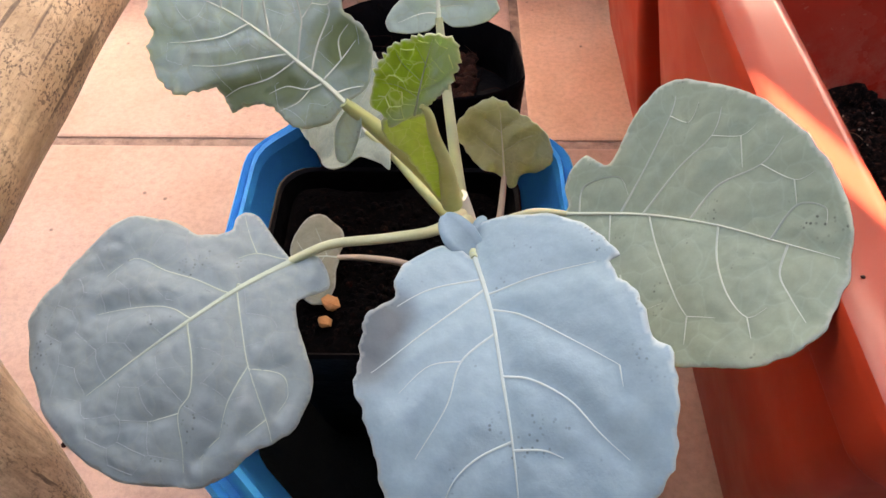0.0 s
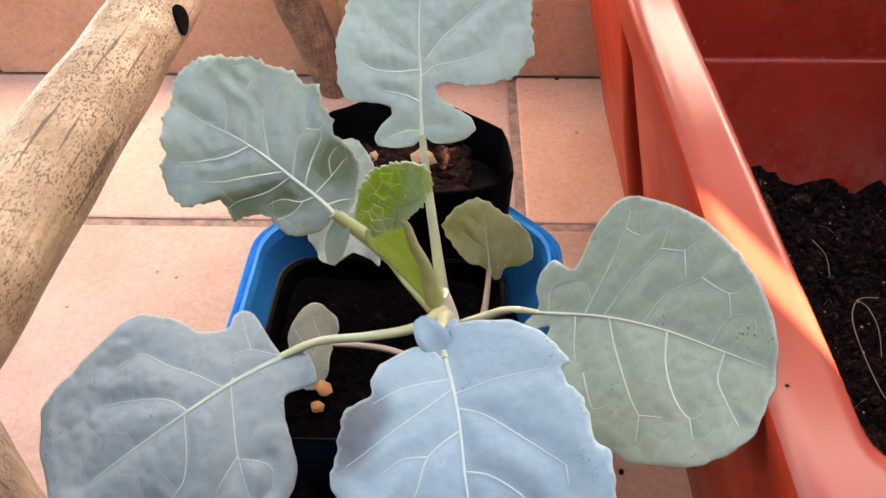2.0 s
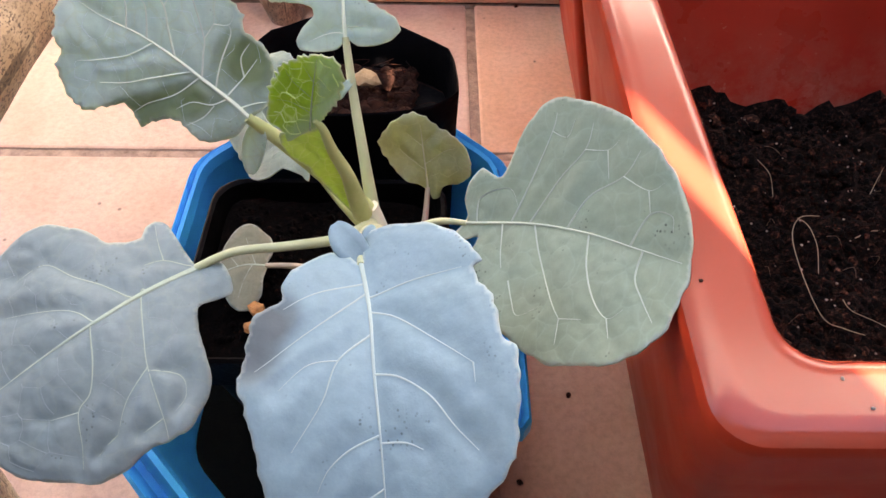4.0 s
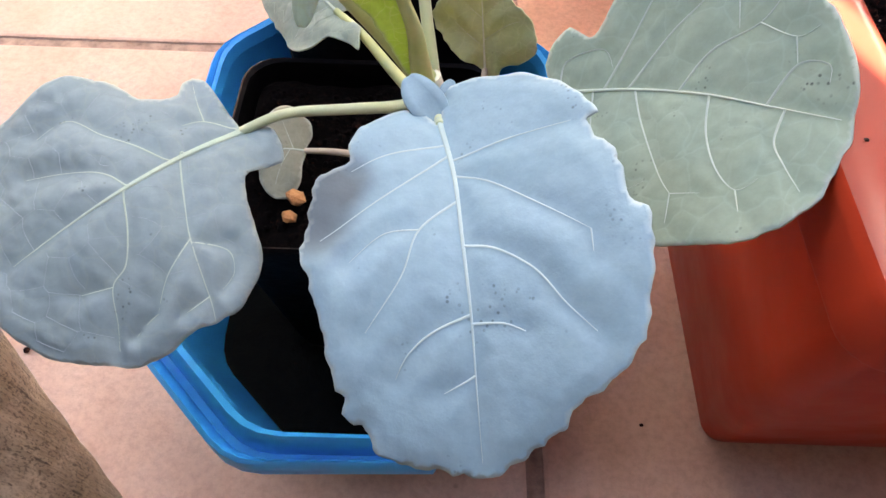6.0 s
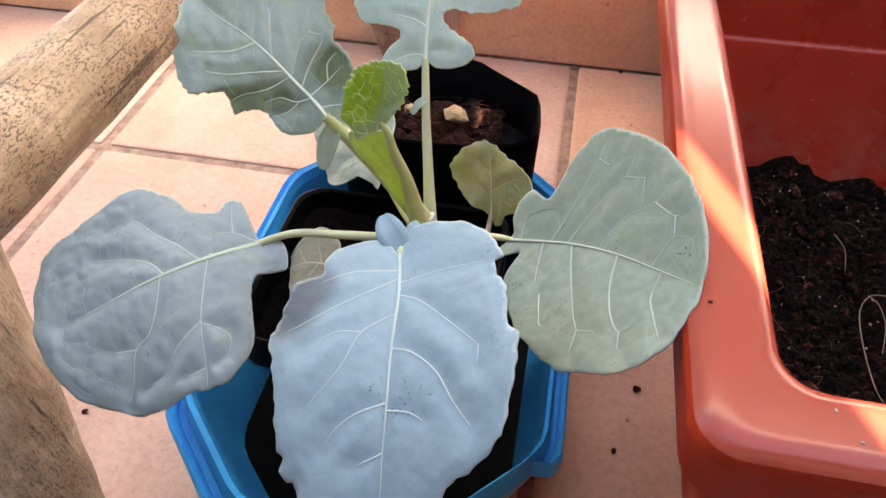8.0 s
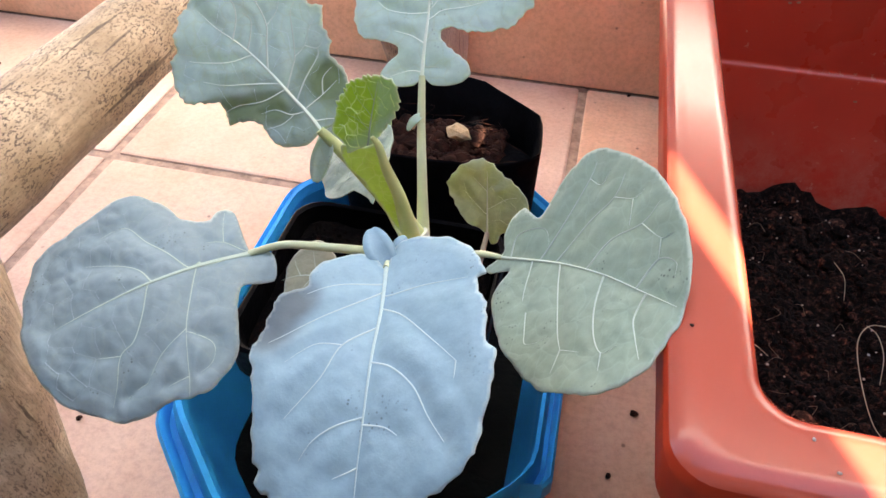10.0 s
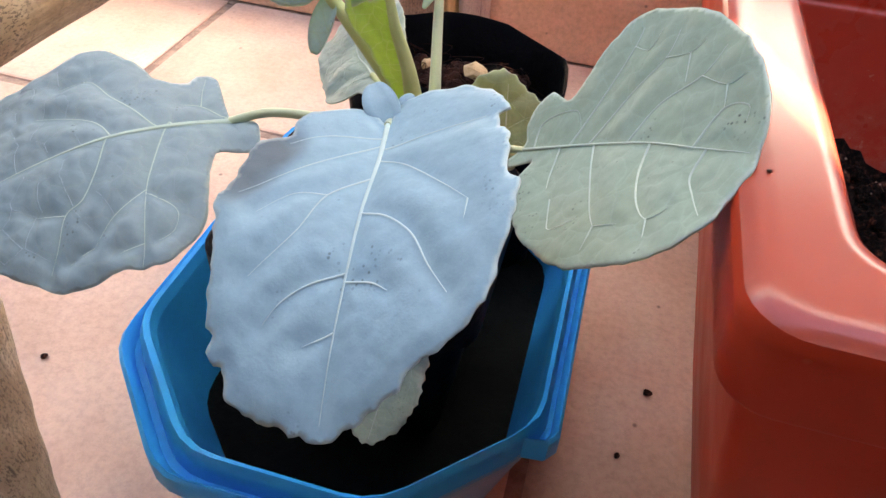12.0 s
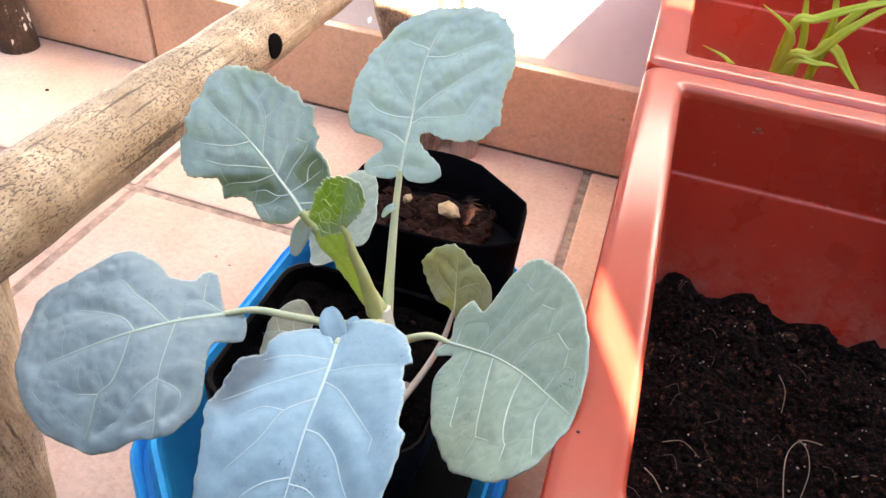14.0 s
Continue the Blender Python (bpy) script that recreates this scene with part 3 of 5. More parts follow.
def planter(name, dy, label, front):
    """A rectangular window box: tapered body, rolled rim with a hanging lip, a ledge inside."""
    p = thing(name, label, "planter", (0, dy, 0), group="window boxes")
    X0, X1, Y0, Y1 = 0.0618, 0.560, -0.0500, 0.1860

    def sect(inset, z, r):
        return ring(X0 + inset, X1 - inset, Y0 + inset, Y1 - inset, z, (r * 0.4, r * 0.4, r * front * (1.5 if inset > 0.010 else 1.0), r * front * (1.5 if inset > 0.010 else 1.0)), 7)
    outer = [sect(0.054, 0.0, 0.012), sect(0.0525, 0.004, 0.014), sect(0.030, 0.090, 0.016), sect(0.0095, 0.178, 0.015), sect(0.0075, 0.1880, 0.015)]
    inner = [sect(0.0175, 0.2030, 0.011), sect(0.0179, 0.1690, 0.011), sect(0.0180, 0.1682, 0.011), sect(0.0186, 0.1676, 0.011), sect(0.0190, 0.1674, 0.011), sect(0.0194, 0.1670, 0.011), sect(0.0196, 0.1660, 0.011), sect(0.033, 0.106, 0.012), sect(0.056, 0.006, 0.012)]
    v, f = loft(outer, close_first=True)
    v2, f2 = loft(inner, close_last=True)
    f2 = [tuple(reversed(q)) for q in f2]
    pydata("body", v, f, M_RED, p)
    pydata("inner_wall", v2, [tuple(reversed(q)) for q in f2], M_RED_IN, p, "dusty inner wall with a moulded ledge")
    lip = [sect(*q) for q in ((0.0075, 0.1880, 0.015), (0.0034, 0.1876, 0.017), (0.0026, 0.1880, 0.0172), (0.0022, 0.1890, 0.0174), (0.0006, 0.2020, 0.018),
                              (0.0003, 0.2040, 0.018), (0.0008, 0.2058, 0.018), (0.0020, 0.2070, 0.0175), (0.0036, 0.2076, 0.017), (0.0055, 0.2078, 0.016), (0.0060, 0.2078, 0.0158),
                              (0.0130, 0.2078, 0.013), (0.0135, 0.2078, 0.0128), (0.0155, 0.2074, 0.012), (0.0168, 0.2062, 0.0115), (0.0173, 0.2045, 0.011), (0.0175, 0.2030, 0.011))]
    v, f = loft(lip[:7])
    pydata("lip", v, f, M_RED, p, "hanging lip under the rim")
    v, f = loft(lip[6:])
    pydata("rim", v, f, M_RED_RIM, p, "sun-faded glossy rim")
    return p


near_box = planter("planter", 0.0, "red-brown plastic planter half full of dark soil", 0.46)
soil = soil_patch("soil", 0.0925, 0.5275, -0.0175, 0.1535, 0.1080, None, 24000, 5, 0.012, rise=0.011, climb=0.07)
tagged(soil, "dark crumbly potting soil with pale grit in the planter", "soil", kind="stuff")
far_box = planter("planter", 0.2365, "red-brown plastic planter with green seedlings standing against the wall", 0.3)
soil = soil_patch("soil", 0.0925, 0.5275, 0.219, 0.390, 0.1045, None, 500, 9, 0.012)
tagged(soil, "dark potting soil under the seedlings", "soil", kind="stuff")

rnd = random.Random(44)
pieces = []
for k in range(420):
    x, y = rnd.uniform(0.099, 0.36), rnd.uniform(-0.012, 0.1485) if k % 3 else rnd.uniform(0.138, 0.1485)
    h = 0.0132 * noise.fractal(Vector((x * 24, y * 24, 5)), 1.0, 2.0, 3) + 0.07 * max(0.0, y - 0.0625)
    r = rnd.choice((0.0018, 0.0022, 0.0028, 0.0036)) * rnd.uniform(0.7, 1.1)
    pieces.append(lump(Vector((x, y, 0.1078 + h + r * 0.3)), r, rnd))
v, f = joined(pieces)
tagged(pydata("soil_clods", v, f, M_SOIL), "loose dark clods lying over the planter soil", "soil", kind="stuff")

rnd = random.Random(3)
pieces = []
for k in range(260):
    x, y = rnd.uniform(0.097, 0.36), rnd.uniform(-0.015, 0.15)
    h = 0.0132 * noise.fractal(Vector((x * 24, y * 24, 5)), 1.0, 2.0, 3) + 0.07 * max(0.0, y - 0.0625)
    pieces.append(lump(Vector((x, y, 0.1080 + h + 0.003)), rnd.uniform(0.0002, 0.0006), rnd))
v, f = joined(pieces)
tagged(pydata("perlite_grit", v, f, M_GRIT), "pale grains of grit scattered over the soil", "grit", kind="stuff")


def root_hair(points, r):
    v, f = tube([q + Vector((0, 0, 0.0025)) for q in spline(points, 8)], [r * 0.75, r * 0.6, r * 0.4], 5)
    tagged(pydata("dry_root", v, f, M_ROOT), "thin pale dry root curled on dark soil", "root", group="dry roots")


root_hair([(0.165, 0.084, 0.112), (0.157, 0.083, 0.112), (0.151, 0.073, 0.112), (0.149, 0.054, 0.112), (0.15, 0.037, 0.112), (0.155, 0.032, 0.113), (0.162, 0.03, 0.112)], 0.00024)
root_hair([(0.156, 0.083, 0.112), (0.159, 0.079, 0.112), (0.159, 0.069, 0.112), (0.155, 0.056, 0.112)], 0.00022)
root_hair([(0.159, 0.044, 0.113), (0.161, 0.04, 0.112), (0.167, 0.036, 0.112), (0.171, 0.033, 0.112)], 0.00020)
root_hair([(0.188, 0.094, 0.112), (0.194, 0.102, 0.112), (0.201, 0.111, 0.112)], 0.00018)
root_hair([(0.1740, 0.0721, 0.113), (0.181, 0.0745, 0.1145), (0.190, 0.0745, 0.113)], 0.00028)
root_hair([(0.0996, 0.048, 0.112), (0.103, 0.044, 0.1135), (0.1065, 0.0400, 0.112)], 0.00034)
root_hair([(0.105, 0.062, 0.112), (0.112, 0.0635, 0.114), (0.119, 0.060, 0.112)], 0.00020)
root_hair([(0.150, 0.115, 0.112), (0.1515, 0.105, 0.1135), (0.1500, 0.094, 0.112)], 0.00020)


rnd = random.Random(77)
pieces = []
for k in range(120):
    x, y, a = rnd.uniform(0.097, 0.34), rnd.uniform(-0.014, 0.15), rnd.uniform(0, 6.28)
    h = 0.0132 * noise.fractal(Vector((x * 24, y * 24, 5)), 1.0, 2.0, 3) + 0.07 * max(0.0, y - 0.0625)
    n = rnd.uniform(0.003, 0.009)
    bend = rnd.uniform(-0.5, 0.5) * n
    ends = [Vector((x, y, 0.1105 + h)), Vector((x + 0.5 * n * math.cos(a) - bend * math.sin(a), y + 0.5 * n * math.sin(a) + bend * math.cos(a), 0.1130 + h)), Vector((x + n * math.cos(a), y + n * math.sin(a), 0.1105 + h))]
    pieces.append(tube(spline(ends, 4), [rnd.uniform(0.00004, 0.00010)] * 2, 4))
v, f = joined(pieces)
tagged(pydata("fine_roots", v, f, M_FIBRE_PALE), "fine pale rootlets scattered through the soil", "roots", kind="stuff")


def blade(points, width, parent):
    """A strap-shaped seedling leaf, folded along its middle."""
    path = spline(points, 8)
    verts, faces = [], []
    n = len(path)
    for i, p in enumerate(path):
        d = (path[min(i + 1, n - 1)] - path[max(i - 1, 0)]).normalized()
        s = d.cross(Vector((0, -0.7, 0.7)))
        s = s.normalized() if s.length > 1e-4 else Vector((1, 0, 0))
        w = 0.8 * width * min(1, 0.35 + 2.4 * i / n) * min(1, (1 - i / (n - 1)) * 2.2 + 0.04)
        up = s.cross(d)
        verts += [p - s * w + up * w * 0.35, p, p + s * w + up * w * 0.35]
    for i in range(n - 1):
        for j in range(2):
            a = i * 3 + j
            faces.append((a, a + 1, a + 4, a + 3))
    ob = pydata("blade", verts, faces, M_BLADE, parent)
    mod = ob.modifiers.new("thick", "SOLIDIFY")
    mod.thickness = 0.0004
    return ob


seed_a = thing("seedling", "bright green grass-like seedling with arching strap leaves in soil", "seedling", (0.138, 0.30, 0.105), group="seedlings in the planter")
for pts, w in (([(-0.002, 0, 0), (-0.003, 0, 0.066), (-0.003, 0, 0.086), (-0.023, -0.004, 0.100)], 0.0026),
               ([(-0.001, 0, 0), (-0.001, 0, 0.069), (0.012, -0.002, 0.078), (0.023, -0.003, 0.095), (0.038, -0.004, 0.111), (0.055, -0.004, 0.118)], 0.0030),
               ([(0, 0, 0), (0.001, -0.002, 0.066), (0.016, -0.006, 0.075), (0.025, -0.008, 0.076)], 0.0022),
               ([(-0.002, 0.002, 0), (-0.004, 0.002, 0.085), (0.007, 0.002, 0.096), (0.035, 0.0, 0.111), (0.060, 0, 0.114)], 0.0030),
               ([(0, 0.002, 0), (0.006, 0.004, 0.07), (0.000, 0.006, 0.098), (-0.006, 0.006, 0.118)], 0.0026)):
    blade(pts, w, seed_a)
seed_b = thing("seedling", "bright green grass-like seedling with drooping strap leaf in soil", "seedling", (0.153, 0.305, 0.105), group="seedlings in the planter")
for pts, w in (([(0, 0, 0), (0, 0, 0.070), (0.001, 0, 0.092), (-0.004, 0.002, 0.112), (-0.008, 0.002, 0.125)], 0.0024),
               ([(0, 0, 0), (0.001, -0.002, 0.076), (0.006, -0.004, 0.082), (0.018, -0.008, 0.071), (0.028, -0.012, 0.063)], 0.0036),
               ([(0, 0, 0), (0.003, 0.002, 0.08), (0.014, 0.004, 0.105), (0.024, 0.004, 0.128)], 0.0026)):
    blade(pts, w, seed_b)
seed_c = thing("seedling", "single pale green seedling blade leaning in soil", "seedling", (0.108, 0.28, 0.105), group="seedlings in the planter")
blade([(0.0, 0, 0), (0.002, 0, 0.060), (-0.002, 0, 0.072), (-0.018, 0, 0.078)], 0.0018, seed_c)


# ---- blue tub with the two black pots ----
def octagon(x0, x1, y0, y1, z, c, n=3):
    """An oblong with cut, softly rounded corners."""
    flat = []
    for (px, py), (sx, sy) in zip(((x1, y1), (x0, y1), (x0, y0), (x1, y0)), ((-1, -1), (1, -1), (1, 1), (-1, 1))):
        a, b = Vector((px, py + sy * c, z)), Vector((px + sx * c, py, z))
        flat += [a, b] if sx * sy > 0 else [b, a]
    out = []
    m = len(flat)
    for i, p in enumerate(flat):
        a, b = flat[i - 1], flat[(i + 1) % m]
        r = min(0.010, (a - p).length * 0.4, (b - p).length * 0.4)
        s, e = p + (a - p).normalized() * r, p + (b - p).normalized() * r
        for k in range(n + 1):
            w = k / n
            out.append(s * (1 - w) ** 2 + p * 2 * w * (1 - w) + e * w * w)
    return out


tub = thing("plastic_tub", "blue plastic tub with cut corners holding two black pots", "tub")
TX0, TX1, TY0, TY1 = -0.1020, 0.0530, -0.0330, 0.1930
CUTC = 0.040


def tub_ring(inset, z, c=CUTC):
    return octagon(TX0 + inset, TX1 - inset, TY0 + inset, TY1 - inset, z, c)


def rim_ring(inset, z):
    """The flange is missing along one cut corner."""
    whole, bare = tub_ring(inset, z), tub_ring(max(inset, 0.0080), z)
    part_bare = {24: 0.2, 25: 0.65, 26: 1.0, 27: 1.0, 28: 1.0, 29: 1.0, 30: 0.3}
    return [a.lerp(b, part_bare.get(i, 0.0)) for i, (a, b) in enumerate(zip(whole, bare))]


v, f = loft([tub_ring(0.024, 0.0, 0.034), tub_ring(0.021, 0.003, 0.035), tub_ring(0.0085, 0.060), tub_ring(0.0080, 0.0615), tub_ring(0.0080, 0.066)], close_first=True)
v2, f2 = loft([tub_ring(0.0095, 0.0765), tub_ring(0.0100, 0.066), tub_ring(0.0105, 0.060), tub_ring(0.023, 0.0045, 0.035)], close_last=True)
pydata("wall", v, f, M_TUB_FADED, tub, "sun-faded grey-blue outer wall")
pydata("inside", v2, f2, M_TUB, tub, "glossy blue inside")
rim_rings = ([rim_ring(0.0080, 0.066), rim_ring(0.0035, 0.0655), rim_ring(0.0010, 0.0640), rim_ring(0.0, 0.0660), rim_ring(0.0002, 0.0745), rim_ring(0.0012, 0.0758),
             rim_ring(0.0022, 0.0745), rim_ring(0.0032, 0.0700), rim_ring(0.0050, 0.0705), rim_ring(0.0058, 0.0790), rim_ring(0.0070, 0.0822), rim_ring(0.0085, 0.0815), rim_ring(0.0095, 0.0765)])
v, f = loft(rim_rings[:6])
pydata("flange", v, f, M_TUB_WORN, tub, "worn pale blue flange, broken off along one corner")
v, f = loft(rim_rings[5:])
pydata("rim", v, f, M_TUB, tub, "stepped blue rim")

# a near-black uneven sheet across the tub, 3 cm over its base
rnd = random.Random(21)
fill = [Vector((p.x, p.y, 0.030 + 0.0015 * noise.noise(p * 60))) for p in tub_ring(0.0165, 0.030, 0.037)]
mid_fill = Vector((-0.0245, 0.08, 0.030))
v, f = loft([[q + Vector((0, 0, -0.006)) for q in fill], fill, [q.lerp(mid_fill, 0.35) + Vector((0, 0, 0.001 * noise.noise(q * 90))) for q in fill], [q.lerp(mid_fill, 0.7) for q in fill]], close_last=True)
tagged(pydata("tub_fill", v, f, M_TUB_FILL), "near-black sheet across the bottom of the tub", "silt", kind="stuff")

pot = thing("plant_pot", "black square plastic pot full of dark soil standing in the tub", "pot", (0, 0, 0.0045))


def pot_ring(inset, z, r=0.012):
    return ring(-0.0690 + inset, 0.0210 - inset, 0.0160 + inset, 0.0985 - inset, z, r, 5)


v, f = loft([pot_ring(0.016, 0.0), pot_ring(0.0150, 0.002), pot_ring(0.0035, 0.098), pot_ring(0.0, 0.0985), pot_ring(0.0, 0.1130), pot_ring(0.0010, 0.1140), pot_ring(0.0022, 0.1130), pot_ring(0.0040, 0.095), pot_ring(0.006, 0.08)], close_first=True, close_last=True)
pydata("shell", v[:4 * 24], [q for q in f if max(q) < 4 * 24], M_BLACK, pot)
pydata("collar", v[3 * 24:], [tuple(i - 3 * 24 for i in q) for q in f if min(q) >= 3 * 24], M_BLACK, pot)
soil = soil_patch("soil", -0.0645, 0.0165, 0.0205, 0.0940, 0.1095, None, 900, 14, 0.010, rise=0.004, material=M_SOIL_POT)
tagged(soil, "very dark potting soil in the black pot", "soil", kind="stuff")

bag = thing("grow_pot", "limp black plastic grow pot with brown coir soil in the tub", "pot", (0, 0, 0.0045))


def bag_ring(z, k, out):
    """The mouth leans over the tub's back edge; its wall is creased."""
    base = [(-0.058, 0.132), (-0.062, 0.165), (-0.050, 0.176), (-0.006, 0.178), (0.020, 0.166), (0.024, 0.140), (0.012, 0.129), (-0.040, 0.128)]
    top = [(-0.071, 0.142), (-0.070, 0.192), (-0.041, 0.2095), (-0.009, 0.2070), (0.0245, 0.1835), (0.0270, 0.148), (0.012, 0.136), (-0.050, 0.134)]
    pts = [Vector((a[0] * (1 - k) + b[0] * k, a[1] * (1 - k) + b[1] * k, z)) for a, b in zip(base, top)]
    mid = sum(pts, Vector()) / len(pts)
    loop = []
    m = len(pts)
    for i, p in enumerate(pts):
        a, b = pts[i - 1], pts[(i + 1) % m]
        s, e = p + (a - p) * 0.25, p + (b - p) * 0.25
        for w in (0, 0.5, 1):
            q = s * (1 - w) ** 2 + p * 2 * w * (1 - w) + e * w * w
            loop.append(q)
        loop.append((e + p + (b - p) * 0.75) / 2)
    res = []
    for q in loop:
        d = (q - mid).normalized()
        crease = 0.0016 * noise.noise(Vector((q.x * 90, q.y * 90, z * 30)))
        lift = 0.003 * noise.noise(Vector((q.x * 30, q.y * 30, 4.0))) * k
        res.append(q + d * (out + crease) + Vector((0, 0, lift)))
    return res


v, f = loft([bag_ring(0.0, 0, -0.002), bag_ring(0.003, 0.0, 0), bag_ring(0.045, 0.35, 0), bag_ring(0.080, 0.7, 0), bag_ring(0.1150, 1.0, 0), bag_ring(0.1158, 1.0, -0.0006), bag_ring(0.1150, 1.0, -0.0012), bag_ring(0.100, 0.86, -0.0014), bag_ring(0.092, 0.8, -0.0016)], close_first=True, close_last=True)
pydata("shell", v[:5 * 32], [q for q in f if max(q) < 5 * 32], M_BLACK, bag)
pydata("mouth", v[4 * 32:], [tuple(i - 4 * 32 for i in q) for q in f if min(q) >= 4 * 32], M_BLACK, bag, "thin folded mouth edge")
v, f = joined([lump(Vector((random.uniform(-0.056, 0.006), random.uniform(0.147, 0.186), random.uniform(0.1005, 0.1055))), random.choice((0.0012, 0.0018, 0.0025, 0.004)) * random.uniform(0.8, 1.3), random.Random(k)) for k in range(620)])
tagged(pydata("coir_soil", v, f, M_FIBRE), "brown lumpy coir in the grow pot", "soil", kind="stuff")
v, f = joined([tube(spline([(x, y, 0.108), (x + random.uniform(-0.008, 0.008), y + random.uniform(-0.006, 0.006), 0.1125), (x + random.uniform(-0.014, 0.014), y + random.uniform(-0.01, 0.01), 0.108)], 4), [0.00016, 0.00016], 4) for x, y in ((random.uniform(-0.055, 0.012), random.uniform(0.15, 0.185)) for k in range(45))])
tagged(pydata("coir_fibre", v, f, M_FIBRE), "loose brown coir fibres on the soil", "fibre", kind="stuff")


def chip(name, at, size, material, label, seed, cat="chip"):
    rnd = random.Random(seed)
    bm = bmesh.new()
    bmesh.ops.create_icosphere(bm, subdivisions=2, radius=1.0)
    for q in bm.verts:
        k = 1 + 0.35 * noise.noise(q.co * 1.7 + Vector((seed, 0, 0)))
        q.co = Vector((q.co.x * size[0] * k, q.co.y * size[1] * k, q.co.z * size[2] * k))
    ob = part(name, bm, material, smooth=False)
    ob.location, ob.rotation_euler = at, (rnd.uniform(-0.3, 0.3), rnd.uniform(-0.3, 0.3), rnd.uniform(0, 3))
    return tagged(ob, label, cat)


chip("wood_chip", (-0.0155, 0.1685, 0.1125), (0.0060, 0.0045, 0.0035), M_CHIP, "pale tan wood chip lying on coir soil", 2)
chip("wood_chip", (-0.0400, 0.1720, 0.1105), (0.0030, 0.0022, 0.0020), M_CHIP, "small pale wood chip lying on coir soil", 4)
chip("bark_piece", (-0.0441, 0.0382, 0.1155), (0.0036, 0.0028, 0.0020), M_ORANGE, "orange bark piece on dark soil", 5, "bark")
chip("bark_piece", (-0.0452, 0.0312, 0.1150), (0.0022, 0.0024, 0.0016), M_ORANGE, "small orange bark piece on dark soil", 6, "bark")
chip("pebble", (0.0045, 0.0500, 0.1150), (0.0028, 0.0018, 0.0014), M_GRIT, "small white pebble on dark soil", 8, "pebble")


def crumb(x, y, size, seed):
    chip("soil_crumb", (x, y, size * 0.5), (size, size * 0.8, size * 0.6), M_SOIL, "dark crumb of soil on the terracotta floor", seed, "crumb")["group"] = "soil crumbs"


for k, (x, y, size) in enumerate(((0.0942, 0.1036, 0.0021), (0.0834, 0.0658, 0.0016), (-0.1800, 0.0355, 0.0018), (0.0560, 0.0220, 0.0016), (-0.1500, 0.0700, 0.0010), (-0.0750, -0.0380, 0.0014),
                                   (0.0900, 0.0100, 0.0009), (0.0560, -0.0300, 0.0010), (-0.1700, 0.0100, 0.0011), (0.0812, 0.4130, 0.0017), (-0.0600, 0.2700, 0.0012), (-0.4500, 0.3300, 0.0018))):
    crumb(x, y, size, 30 + k)

def dot(at, size, label, material, seed):
    return chip("crumb", at, (size * 1.3, size, size * 0.6), material, label, seed, "crumb")


dot((0.0665, -0.0171, 0.2080), 0.00035, "tiny dark crumb on the planter rim", M_FIBRE, 71)
dot((0.0889, -0.0432, 0.2080), 0.0003, "tiny white crumb on the planter rim", M_GRIT, 72)
dot((0.0858, -0.0377, 0.2080), 0.0003, "tiny white crumb on the planter rim", M_GRIT, 73)

for x, z, size, seed in ((0.1130, 0.1965, 0.0012, 81), (0.1145, 0.1950, 0.0008, 82), (0.1115, 0.1945, 0.0007, 83), (0.1490, 0.1585, 0.0008, 84)):
    chip("dirt_speck", (x, 0.1860 - 0.0183 - (0.0 if z > 0.168 else 0.0030), z), (size * 1.0, size * 0.2, size * 0.6), M_FIBRE_PALE, "dried brown dirt speck stuck on the planter wall", seed, "dirt").rotation_euler = (0, 0, 0)

# ---- cane chair frame ----
chair = thing("cane_chair", "weathered cane chair frame with a bored side rail and splayed legs", "chair")


def cane(name, a, b, radii, material, label="", seed=1, nodes=()):
    a, b = Vector(a), Vector(b)
    n = 40
    path = [a.lerp(b, i / n) + 0.0012 * Vector((noise.noise(Vector((i * 0.22, seed, 0))), 0, noise.noise(Vector((i * 0.22, seed, 9))))) for i in range(n + 1)]
    v, f = tube(path, radii, 28, 1.0, 0.03, seed)
    return pydata(name, v, f, material, chair, label)


rail = cane("side_rail", (-0.1300, -0.030, 0.1820), (-0.1330, 0.395, 0.1735), (0.0172, 0.0165, 0.0158, 0.015), M_CANE, "speckled tan cane rail with a bored hole", 3)
# nothing is cut: a near-black disc on the rail paints the hole's inner shade
hole_n, hole_e = Vector((0.99, 0, 0.137)), Vector((0.137, 0, -0.99))
loops = []
for k, lift in ((1.0, 0.0158), (1.0, 0.0171), (0.8, 0.01725), (0.6, 0.01725), (0.4, 0.01725), (0.2, 0.01725), (0.05, 0.01725)):
    loops.append([Vector((-0.1315, 0.1750 + 0.0060 * k * math.sin(a), 0.1777)) + (hole_n * math.cos(0.0064 * k * math.cos(a) / 0.0165) + hole_e * math.sin(0.0064 * k * math.cos(a) / 0.0165)) * lift for a in (2 * math.pi * j / 24 for j in range(24))])
v, f = loft(loops, close_last=True)
pydata("hole_shade_disc", v, f, M_HOLE_SHADE, chair, "near-black disc painted as the shade inside the bored hole")
cane("leg", (-0.1260, -0.0560, 0.0), (-0.1500, 0.0060, 0.2150), (0.0250, 0.0240, 0.0235), M_CANE_LEG, "speckled cane front leg", 5)
cane("leg", (-0.1010, 0.3960, 0.0), (-0.1500, 0.3880, 0.190), (0.0140, 0.0165, 0.019), M_CANE_GREY, "dark brown splayed back leg", 7)
cane("leg", (-0.0660, 0.3980, 0.0), (-0.0660, 0.3985, 0.210), (0.0118, 0.0130, 0.0145), M_CANE_PINK, "greyish pink upright back post", 9)
cane("spindle", (-0.0850, 0.4040, 0.020), (-0.0960, 0.4020, 0.200), (0.006, 0.007), M_CANE_TAN, "tan wooden spindle", 11)
